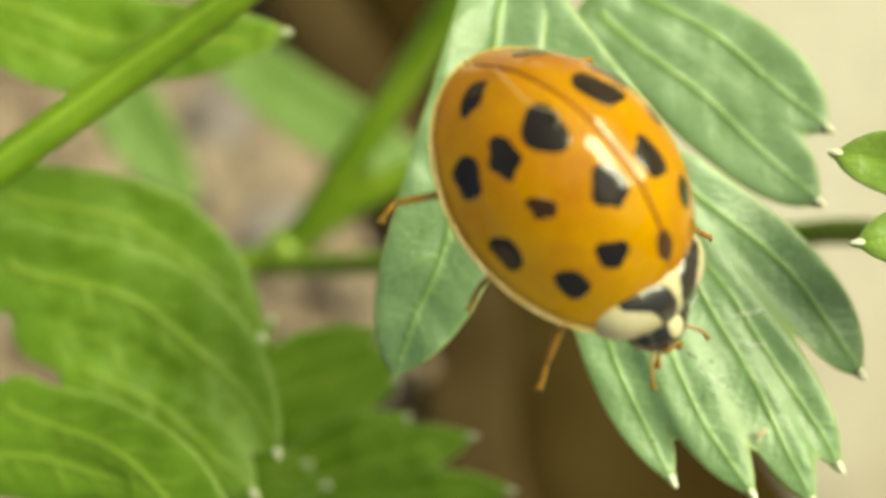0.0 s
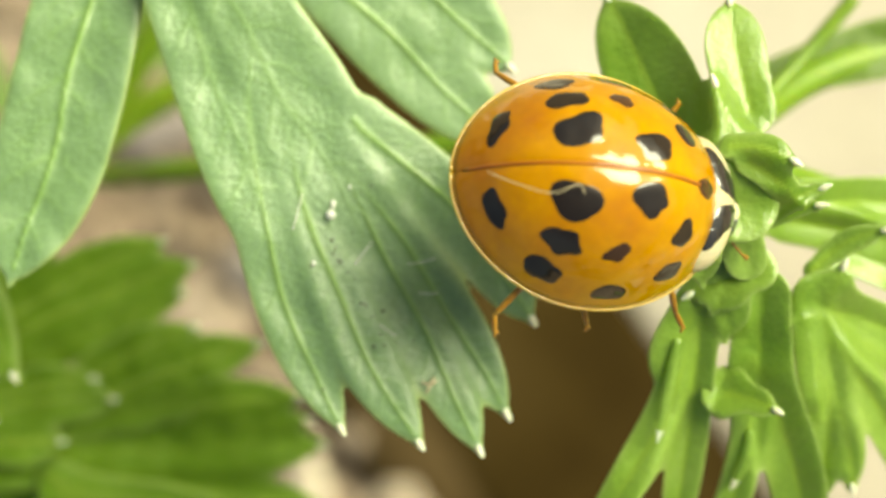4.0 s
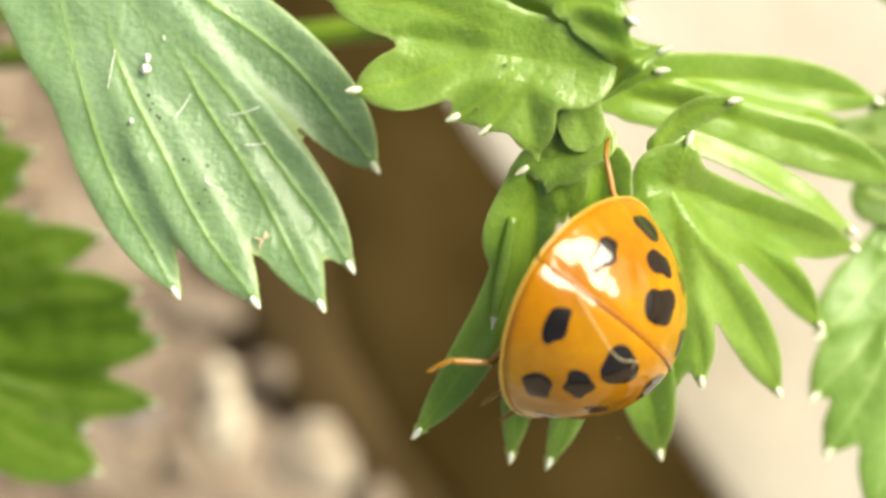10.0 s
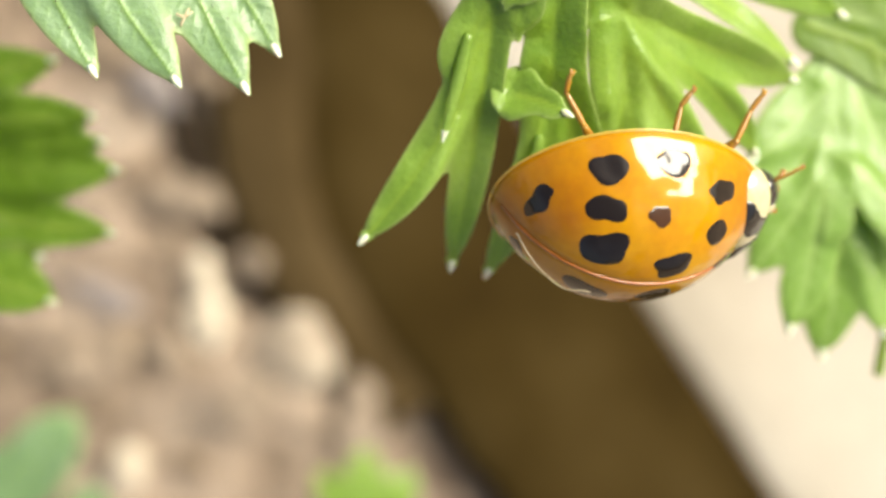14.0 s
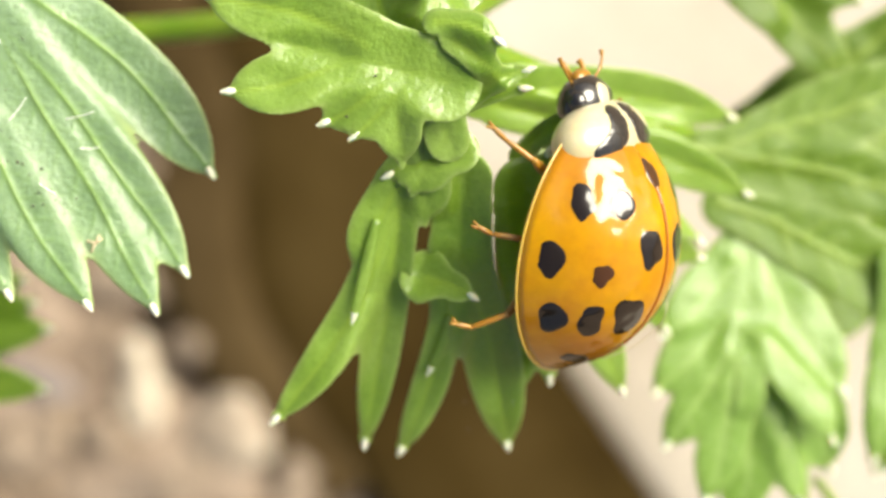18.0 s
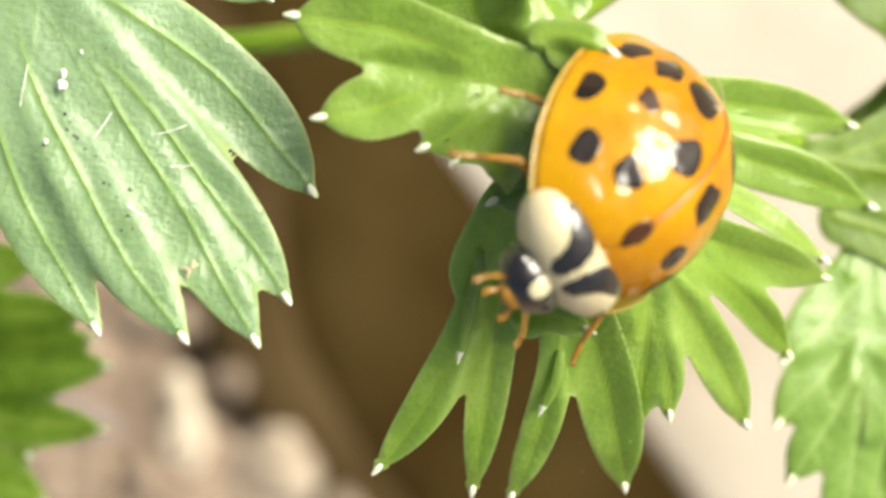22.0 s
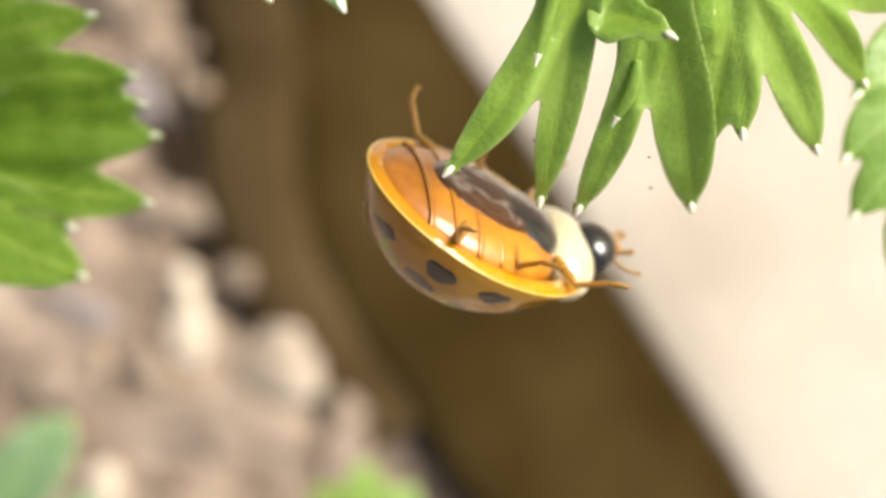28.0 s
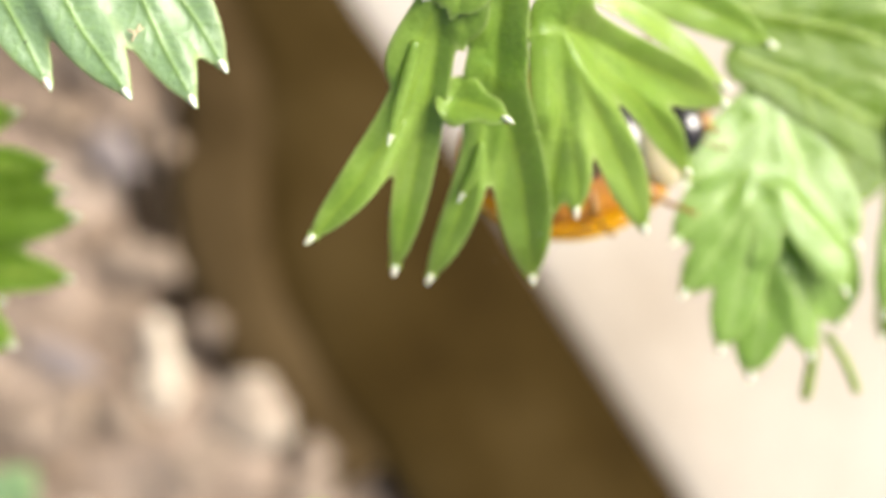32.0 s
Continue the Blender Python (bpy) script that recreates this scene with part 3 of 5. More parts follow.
LEAF_SMALL_LOW_LOBES = [
    (-12.15, -5.21, 6.00, -11.56, -3.35, 6.00, 0.50, 0.06, 0.7),
    (-12.55, -5.21, 6.00, -12.41, -3.56, 6.00, 0.34, 0.00, 0.7),
    (-10.20, -5.18, 6.00, -9.70, -3.53, 6.00, 0.44, 0.08, 0.7),
    (-9.24, -5.37, 6.00, -8.76, -3.82, 6.00, 0.50, 0.06, 0.7),
]
LEAF_DEEP_LOBES = [
    (-13.96, -13.34, -22.00, -12.00, -9.62, -22.00, 1.15, 0.05, 0.7),
    (-15.09, -13.96, -22.00, -13.29, -10.82, -22.00, 1.15, 0.10, 0.7),
    (-11.44, -14.01, -22.00, -11.33, -12.08, -22.00, 0.76, 0.00, 0.7),
]
LEAF_SPROUT_LOBES = [
    (-2.43, -14.31, -28.00, -4.08, -12.20, -28.00, 0.70, 0.00, 0.7),
    (-2.23, -14.30, -28.00, -2.40, -11.21, -28.00, 0.78, 0.00, 0.7),
    (-1.82, -14.28, -28.00, -0.62, -12.02, -28.00, 0.78, 0.00, 0.7),
]
BLADE_PALE_LOBES = [
    (-21.04, 13.51, -14.00, -17.06, 7.15, -14.00, 1.06, -0.05, 0.7),
]
BLADE_PALE_B_LOBES = [
    (-17.09, 12.89, -14.00, -9.87, 8.46, -14.00, 1.06, -0.06, 0.8),
]
STEM_CROSS_LINE = [(-13.44, 4.48, -5.50), (-11.57, 4.37, -4.00), (-10.23, 4.30, -2.50), (-7.45, 4.38, -1.00), (-3.62, 4.58, 0.00), (-1.46, 4.76, 1.00), (-0.35, 4.60, 3.00), (1.40, 3.59, 8.00)]
STEM_CROSS_RADIUS = 0.28
STEM_NODE_LINE = [(-18.06, 3.12, -7.00), (-15.63, 4.16, -6.50), (-13.16, 4.95, -6.00), (-11.44, 7.03, -4.50), (-9.70, 9.45, -3.00), (-8.19, 11.75, -1.00)]
STEM_NODE_RADIUS = 0.42
STEM_NODE_FORK_LINE = [(-13.16, 4.95, -6.00), (-11.96, 5.90, -6.00), (-10.50, 6.64, -5.50), (-8.64, 7.27, -5.00)]
STEM_NODE_FORK_RADIUS = 0.42
STEM_NEAR_LINE = [(-17.80, 3.52, 8.00), (-14.50, 6.11, 8.00), (-12.22, 7.75, 8.50), (-10.58, 9.24, 9.00)]
STEM_NEAR_RADIUS = 0.34
STEM_ARCH_LINE = [(1.57, 3.88, 7.50), (2.22, 4.54, 6.00), (3.23, 5.31, 5.00), (4.40, 5.83, 4.40), (5.58, 5.97, 4.00), (6.72, 5.76, 3.90), (7.68, 5.18, 3.80)]
STEM_ARCH_RADIUS = 0.32
STEM_STRAND_LINE = [(1.58, 3.99, 8.00), (2.32, 4.76, 6.50), (3.20, 5.71, 6.00), (4.04, 6.68, 6.00)]
STEM_STRAND_RADIUS = 0.14
STEM_RIGHT_LINE = [(1.29, 3.64, 8.00), (2.57, 3.37, 7.00), (3.74, 3.10, 6.00), (5.29, 2.62, 5.00), (8.03, 2.01, 3.00), (9.84, 1.64, 2.00)]
STEM_RIGHT_RADIUS = 0.27
STEM_HANG_LINE = [(8.96, -3.83, 3.60), (8.99, -4.48, 3.50), (8.98, -5.37, 3.20)]
STEM_HANG_RADIUS = 0.11
STEM_TRAIL_LINE = [(9.21, -4.04, 3.60), (9.64, -4.57, 3.50), (9.96, -5.17, 3.40)]
STEM_TRAIL_RADIUS = 0.09
LEAF_B_FOLDS = [[(0.59, 0.53), (0.45, -0.23), (0.29, -0.98)], [(1.79, -0.95), (1.74, -1.40), (1.54, -1.83)]]


# ---- leaves ----
def lobe_field(lobes, x, y, teeth, blunt=2.6, side_veins=0.3, fold=0.16):
    """Height over the outline, height of the blade and vein strength at plan points."""
    fs, zs, vs = [], [], []
    for k, (x0, y0, z0, x1, y1, z1, hw, bend, b0, *lean) in enumerate(lobes):
        dx, dy = x1 - x0, y1 - y0
        length = math.hypot(dx, dy)
        ux, uy = dx / length, dy / length
        s = ((x - x0) * ux + (y - y0) * uy) / length
        d = -(x - x0) * uy + (y - y0) * ux
        sc = np.clip(s, 0, 1)
        d = d - bend * length * 4 * sc * (1 - sc)
        grow = np.clip(sc / 0.5, 0, 1)
        w = b0 + (1 - b0) * grow * grow * (3 - 2 * grow)
        fall = np.clip((sc - 0.5) / 0.5, 0, 1)  # the far half narrows to the tip
        w = w * (1 - fall ** blunt) ** 0.72
        if teeth:
            tri = np.abs((sc * length / teeth[0] + 0.5 * np.sign(d)) % 1.0 - 0.35)
            w = w * (1 + teeth[1] * (0.5 - tri) * np.clip(4 * (1 - sc), 0, 1))
        w = w * hw
        over = np.maximum(np.maximum(-s, s - 1), 0) * length
        f = w - np.sqrt(d * d + over * over)
        point = 0.075 * np.clip(1.0 - (s - 1) * length / 0.15, 0, 1.6) - np.abs(d)
        f = np.where(over > 0, np.where(s < 0, w - np.hypot(d, over), np.where((s - 1) * length < 0.15, point, -np.hypot(d, over))), np.where((1 - s) * length < 0.09, np.maximum(w - np.abs(d), point), w - np.abs(d)))
        fs.append(f)
        ad = np.abs(d) / max(hw, 0.05)
        tilt = lean[0] if lean else 0.0
        zs.append(z0 + (z1 - z0) * np.clip(s, -0.2, 1.05) + tilt * np.clip(d, -1.3 * hw, 1.3 * hw) + fold * hw * np.clip(ad, 0, 1.3) ** 1.3 - 0.10 * hw * np.clip((sc - 0.7) / 0.3, 0, 1) ** 2)
        dv = d + 0.05 * hw * np.sin(2.2 * s * length + 1.7 * k) * np.clip(6 * (1 - sc), 0, 1)
        mid = np.exp(-(dv / (0.048 * (1.25 - 0.8 * sc))) ** 2) * (s > -0.05) * (s < 0.97) * (1.0 if bend else 0.3)
        sp = max(0.34, 0.85 * hw)
        ph = (s * length - 1.2 * np.abs(d) + 0.12 * np.sin(3.1 * s * length + 5 * d)) / sp + 0.3 * k + 0.25 * np.sign(d)
        dist = np.abs(ph - np.round(ph)) * sp * 0.7
        sec = side_veins * np.exp(-(dist / 0.028) ** 2) * np.clip(1.15 - ad, 0, 1) * (s > 0.05) * (s < 0.92)
        vs.append(np.maximum(mid * 0.95, sec))
    fs, zs, vs = np.array(fs), np.array(zs), np.array(vs)
    wgt = np.exp(np.clip(fs - fs.max(0), -3, 0) / 0.13)
    wgt /= wgt.sum(0)
    top = fs.max(0)
    f = top + 0.05 * np.log(np.exp(np.clip((fs - top) / 0.05, -30, 0)).sum(0))
    return f, (wgt * zs).sum(0), (wgt * vs).sum(0)


def leaflet(name, lobes, mat, parent, at, cell=0.09, thick=0.06, ripple=0.10, teeth=None, label="", flip=1.0, tips=True, seed=0, blunt=2.6, side_veins=0.3, fold=0.16):
    """One leaf blade out of its lobes: a fine sheet with a rounded rim, veins, ripples and pale lobe tips."""
    a = np.array(lobes)
    pad = a[:, 6].max() + 0.3
    lo = np.minimum(a[:, [0, 1]].min(0), a[:, [3, 4]].min(0)) - pad
    hi = np.maximum(a[:, [0, 1]].max(0), a[:, [3, 4]].max(0)) + pad
    nx, ny = (np.ceil((hi - lo) / cell)).astype(int) + 1
    gx, gy = np.meshgrid(lo[0] + np.arange(nx) * cell, lo[1] + np.arange(ny) * cell)
    x, y = gx.ravel(), gy.ravel()
    f, z, v = lobe_field(lobes, x, y, teeth, blunt, side_veins)
    ins = (f > 0).reshape(ny, nx)
    keep = ins[:-1, :-1] | ins[1:, :-1] | ins[:-1, 1:] | ins[1:, 1:]
    jj, ii = np.nonzero(keep)
    q = np.stack([jj * nx + ii, jj * nx + ii + 1, (jj + 1) * nx + ii + 1, (jj + 1) * nx + ii], 1)
    used = np.unique(q)
    remap = np.full(nx * ny, -1)
    remap[used] = np.arange(len(used))
    q = remap[q]
    x, y, f = x[used], y[used], f[used]
    x0, y0 = x.copy(), y.copy()
    for _ in range(4):
        out = f < 0
        e = 1e-3
        fx = (lobe_field(lobes, x[out] + e, y[out], teeth, blunt, side_veins)[0] - f[out]) / e
        fy = (lobe_field(lobes, x[out], y[out] + e, teeth, blunt, side_veins)[0] - f[out]) / e
        g = fx * fx + fy * fy + 0.05
        x[out] -= np.clip(f[out] * fx / g, -cell, cell)
        y[out] -= np.clip(f[out] * fy / g, -cell, cell)
        x[out] = np.clip(x[out], x0[out] - cell, x0[out] + cell)
        y[out] = np.clip(y[out], y0[out] - cell, y0[out] + cell)
        f[out] = lobe_field(lobes, x[out], y[out], teeth, blunt, side_veins)[0]
    f, z, v = lobe_field(lobes, x, y, teeth, blunt, side_veins, fold)
    edges = {}
    for r in q:
        for k in range(4):
            e = (r[k], r[(k + 1) % 4])
            edges[(min(e), max(e))] = edges.get((min(e), max(e)), []) + [e]
    rim_edges = [e[0] for e in edges.values() if len(e) == 1]
    rip = np.array([noise.noise((px * 0.55, py * 0.55, seed * 3.1)) + 0.4 * noise.noise((px * 1.7, py * 1.7, seed + 9)) for px, py in zip(x, y)])
    z = z + ripple * rip - 0.05 * np.exp(-np.clip(f, 0, 9) / 0.08) + flip * 0.035 * v
    # strength of the highlight painted as a thin pale line at the margin
    rim = 0.75 * np.exp(-np.clip(f, 0, 9) / 0.03)
    n = len(x)
    top = np.stack([x, y, z], 1)
    low = np.stack([x, y, z - thick], 1)
    faces = q.tolist() + (q[:, ::-1] + n).tolist() + [(b, a_, a_ + n, b + n) for a_, b in rim_edges]
    ob = link(name, np.vstack([top, low]), faces, mat, parent, label, at, True, {"vein": np.tile(v, 2), "rim": np.tile(rim, 2)})
    if flip > 0:
        for k, (ax, ay, az, bx, by, bz, hw, bend, b0, *_) in enumerate(lobes):
            length = math.hypot(bx - ax, by - ay)
            ux, uy = (bx - ax) / length, (by - ay) / length
            ss = np.linspace(0.12, 0.93, 9)
            side = bend * length * 4 * ss * (1 - ss) - 0.05 * hw * np.sin(2.2 * ss * length + 1.7 * k) * np.clip(6 * (1 - ss), 0, 1)
            px, py = ax + ux * ss * length - uy * side, ay + uy * ss * length + ux * side
            fz, pz, _ = lobe_field(lobes, px, py, teeth, blunt, side_veins, fold)
            pz = pz + ripple * np.array([noise.noise((u * 0.55, v_ * 0.55, seed * 3.1)) + 0.4 * noise.noise((u * 1.7, v_ * 1.7, seed + 9)) for u, v_ in zip(px, py)])
            if hw > 0.3 and bend:
                link("midrib", *tube(np.stack([px, py, pz + 0.02], 1), 0.014 if mat is LEAF_GREY else 0.034, 7, 3, 0.45, lambda f: (0.15 + 0.85 * min(1, f / 0.3)) * (1 - 0.75 * f)), MIDRIB_PALE if mat is LEAF_GREY else MIDRIB, ob, "", at)
    if tips:  # an unbent lobe of the bright leaves is inner web and has no point of its own
        for k, (ax, ay, az, bx, by, bz, hw, bend, b0, *_) in enumerate(lobes):
            if bend == 0 and mat in (LEAF_BRIGHT, LEAF_LIGHT):
                continue
            rest = [q for j, q in enumerate(lobes) if j != k]
            if rest and lobe_field(rest, np.array([bx]), np.array([by]), teeth, blunt, side_veins)[0][0] > 0.02:
                continue
            ux, uy = bx - ax, by - ay
            d = Vector((ux + 4 * bend * uy, uy - 4 * bend * ux, bz - az)).normalized()
            r = (0.04 if mat is LEAF_DARK else 0.052) + 0.02 * min(hw, 0.8)
            p = Vector((bx, by, bz + 0.02))
            vv, ff = tube([p - d * 0.09, p + d * 0.05, p + d * 0.14 + Vector((0, 0, 0.02))], r, 8, 4, 0.8, lambda f: 0.55 + 0.45 * min(1, f / 0.35) - 0.8 * max(0, f - 0.35) / 0.65)
            link("leaf_tip", vv, ff, TIP, ob, "", at)
    return ob


PIVOT_A = (-6.0, 10.0, 8.0)
PIVOT_B = (4.0, 9.0, 4.0)
FOLD_A, FOLD_B = 0.06, 0.28   # how far the lobes are creased along their midribs


def build_leaf_a():
    t = thing("parsley_leaf", PIVOT_A, "broad matt grey-green parsley leaf with pale veins and specks of dirt", "leaf", "parsley leaves")
    for k, lobes in enumerate((LEAF_A_LOBES, LEAF_A_UPPER_LOBES)):
        leaflet("leaflet", lobes, LEAF_GREY, t, PIVOT_A, 0.045, 0.07, 0.12, None, "", 0.35, seed=1 + k, side_veins=0.28, blunt=3.0, fold=FOLD_A)
    return t


def build_leaf_b():
    t = thing("parsley_leaf", PIVOT_B, "glossy bright green deeply cut parsley leaf with pale lobe tips", "leaf", "parsley leaves")
    for k, lobes in enumerate((LEAF_B_LOW_LOBES, LEAF_B_FORK_LOBES, LEAF_B_CURL_LOBES, LEAF_B_FLAP_LOBES, LEAF_B_MID_LOBES, LEAF_B_TOP_LOBES, LEAF_B_CROWN_LOBES,
                               LEAF_B_POINT_LOBES, LEAF_B_RIGHT_LOBES, LEAF_B_SLIP_LOBES, LEAF_B_SPIKE_LOBES)):
        leaflet("leaflet", lobes, LEAF_BRIGHT, t, PIVOT_B, 0.045, 0.06, 0.12, None, "", -1.0, seed=5 + k, side_veins=0.2, fold=FOLD_B)
    return t


def single_leaf(lobes, mat, label, teeth=None, cell=0.11, ripple=0.15, seed=0, tips=True, blunt=2.6, side_veins=0.35, at=None):
    at = at or lobes[0][:3]
    t = thing("parsley_leaf", at, label, "leaf", "parsley leaves")
    leaflet("leaflet", lobes, mat, t, at, cell, 0.07, ripple, teeth, "", 1.0, tips, seed, blunt, side_veins)
    return t


leaf_a = build_leaf_a()
leaf_b = build_leaf_b()
leaf_f = thing("parsley_leaf", PIVOT_B, "light green glossy parsley leaf of overlapping toothed lobes", "leaf", "parsley leaves")
for k, lobes in enumerate((LEAF_F_LOBES, LEAF_F_LOW_LOBES)):
    leaflet("leaflet", lobes, LEAF_LIGHT, leaf_f, PIVOT_B, 0.05, 0.06, 0.10, (0.8, 0.10), "", -1.0, True, 50 + k, 2.6, 0.55, 0.05)
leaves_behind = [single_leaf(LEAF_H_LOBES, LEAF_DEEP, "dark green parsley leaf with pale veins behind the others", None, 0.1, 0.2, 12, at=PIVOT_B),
                 single_leaf(LEAF_H_BACK_LOBES, LEAF_SHADED, "broad parsley leaf with clear pale veins, shade in its green", None, 0.07, 0.12, 25, True, 2.6, 0.8, PIVOT_B),
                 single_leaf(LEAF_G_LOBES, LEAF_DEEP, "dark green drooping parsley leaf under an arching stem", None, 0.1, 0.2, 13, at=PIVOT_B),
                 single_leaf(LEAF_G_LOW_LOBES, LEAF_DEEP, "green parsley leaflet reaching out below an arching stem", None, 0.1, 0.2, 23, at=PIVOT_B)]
leaf_d = thing("parsley_leaf", (-12, -1, 1.5), "dark green serrated parsley leaf of overlapping leaflets low over the soil", "leaf", "parsley leaves")
for k, lobes in enumerate((LEAF_D_LOBES, LEAF_D_UP_LOBES, LEAF_D_TOP_LOBES, LEAF_D_MID_LOBES, LEAF_D_LOW_LOBES, LEAF_D_UNDER_LOBES)):
    leaflet("leaflet", lobes, LEAF_DARK, leaf_d, (-12, -1, 1.5), 0.08, 0.07, 0.14, (0.9, 0.14), "", 1.0, True, 30 + k, 3.0, 0.4, 0.14)
leaf_c = thing("parsley_leaf", (-16, 4, 1.8), "matt green parsley leaf with yellow-green veins overlapping a darker leaf", "leaf", "parsley leaves")
for k, lobes in enumerate((LEAF_C_TOP_LOBES, LEAF_C_LOBES, LEAF_C_LOW_LOBES)):
    leaflet("leaflet", lobes, LEAF_MATT, leaf_c, (-16, 4, 1.8), 0.06, 0.07, 0.14, (1.6, 0.05), "", 1.0, True, 40 + k, 2.4, 0.7, 0.06)
leaf_e = single_leaf(LEAF_E_LOBES, LEAF_GREY, "narrow smooth light green hanging leaflet", None, 0.06, 0.15, 16, False, 3.6)
single_leaf(LEAF_TOPLEFT_LOBES, LEAF_DARK, "dark green parsley leaf beneath a thick stem", None, 0.1, 0.2, 17)
single_leaf(LEAF_SMALL_LOW_LOBES, LEAF_GREY, "small grey-green parsley leaf tips near the soil", None, 0.1, 0.1, 18)
single_leaf(LEAF_DEEP_LOBES, LEAF_GREY, "bluish green young parsley leaf low over the soil", None, 0.15, 0.1, 19, False)
single_leaf(LEAF_SPROUT_LOBES, LEAF_BRIGHT, "bright green parsley sprout low over the soil", None, 0.15, 0.1, 20, False)
single_leaf(BLADE_PALE_LOBES, LEAF_PALE, "pale green narrow leaf blade low in the plant", None, 0.12, 0.1, 21, False)
single_leaf(BLADE_PALE_B_LOBES, LEAF_PALE, "pale green broad leaf blade low in the plant", None, 0.12, 0.1, 22, False)


plant = thing("parsley_plant", (4, 9, 0), "green parsley plant of long smooth ribbed stalks", "plant")
for line, radius, label in ((STEM_CROSS_LINE, STEM_CROSS_RADIUS, "long smooth green stem"), (STEM_NODE_LINE, STEM_NODE_RADIUS, "yellow-green branching stem"),
                            (STEM_NODE_FORK_LINE, STEM_NODE_FORK_RADIUS, "yellow-green side stem"), (STEM_NEAR_LINE, STEM_NEAR_RADIUS, "thick bright green stem"),
                            (STEM_ARCH_LINE, STEM_ARCH_RADIUS, "arching green leaf stalk"), (STEM_RIGHT_LINE, STEM_RIGHT_RADIUS, "dark green leaf stalk"), (STEM_HANG_LINE, STEM_HANG_RADIUS, "short thin leaf stalk"), (STEM_TRAIL_LINE, STEM_TRAIL_RADIUS, "short thin leaf stalk"), (STEM_STRAND_LINE, STEM_STRAND_RADIUS, "slim green leaf stalk")):
    owner, at = (leaf_b, PIVOT_B) if "leaf stalk" in label else (plant, (4, 9, 0))
    stalk = link("stem", *tube(line, radius, 14, 8), STEM, owner, label, at)
    rib = [Vector(p) + Vector((0, 0, radius * 0.97)) for p in line]
    link("stem_rib", *tube(rib, radius * 0.14, 6, 8), STEM_RIB, stalk, "pale rib along the stem", at)
joint = STEM_NODE_LINE[2]
link("stem_joint", *blob(joint, (STEM_NODE_RADIUS * 1.5, STEM_NODE_RADIUS * 1.35, STEM_NODE_RADIUS * 1.3), 10, 14, None, 0.05, 3), STEM_RIB, plant, "pale swollen joint", (4, 9, 0))


# ---- the ladybird ----
BA, BB, BC = 2.20, 1.79, 2.18   # half length, half width and height of the shell


def egg(verts):
    """Draws the hind part of the dome in, so that the shell narrows towards its end."""
    out = []
    for x, y, z in verts:
        q = (x / BA) ** 2 if x < 0 else 0.0
        out.append((x * (1 - 0.02 * q), y * (1 - 0.09 * q), z * (1 - 0.07 * q)))
    return out


def on_dome(x, y, lift=0.0, centre=(0, 0, 0), radii=(BA, BB, BC)):
    """The point of a dome over (x, y), lifted along its normal."""
    u, v = x / radii[0], y / radii[1]
    r = math.hypot(u, v)
    if r > 0.995:
        u, v = u * 0.995 / r, v * 0.995 / r
    w = math.sqrt(1 - u * u - v * v)
    n = Vector((u / radii[0], v / radii[1], w / radii[2])).normalized()
    return Vector((centre[0] + u * radii[0], centre[1] + v * radii[1], centre[2] + w * radii[2])) + n * lift


def dome_patch(x, y, rx, ry, turn, lift, seed, centre=(0, 0, 0), radii=(BA, BB, BC), wild=0.12, rings=5, segs=28):
    """A slightly raised patch with an uneven outline that follows the dome; its sizes lie along the skin."""
    rnd = random.Random(seed)
    amp = [rnd.uniform(-wild, wild) / (k * 0.45 + 0.75) for k in range(1, 6)]
    ph = [rnd.uniform(0, 6.28) for _ in range(7)]
    c = on_dome(x, y, 0, (0, 0, 0), radii)
    n = Vector((c.x / radii[0] ** 2, c.y / radii[1] ** 2, c.z / radii[2] ** 2)).normalized()
    fx = (Vector((1, 0, 0)) - n * n.x).normalized()
    fy = n.cross(fx)
    verts, faces = [], []
    for i in range(rings + 1):
        f = i / rings
        for j in range(segs):
            a = 2 * math.pi * j / segs
            k = 1 + sum(m * math.sin((q + 1) * a + p) for q, (m, p) in enumerate(zip(amp, ph)))
            px, py = f * rx * k * math.cos(a), f * ry * k * math.sin(a)
            qx, qy = px * math.cos(turn) - py * math.sin(turn), px * math.sin(turn) + py * math.cos(turn)
            q = c + fx * qx + fy * qy
            s = 1 / math.sqrt((q.x / radii[0]) ** 2 + (q.y / radii[1]) ** 2 + (q.z / radii[2]) ** 2)
            q = q * s
            m = Vector((q.x / radii[0] ** 2, q.y / radii[1] ** 2, q.z / radii[2] ** 2)).normalized()
            q = q + m * (lift if f < 0.9 else (lift * 0.8 if f < 0.99 else -0.004))
            verts.append(tuple(q + Vector(centre)))
    for i in range(rings):
        for j in range(segs):
            a, b = i * segs + j, i * segs + (j + 1) % segs
            faces.append((a, a + segs, b + segs, b))
    return verts, faces


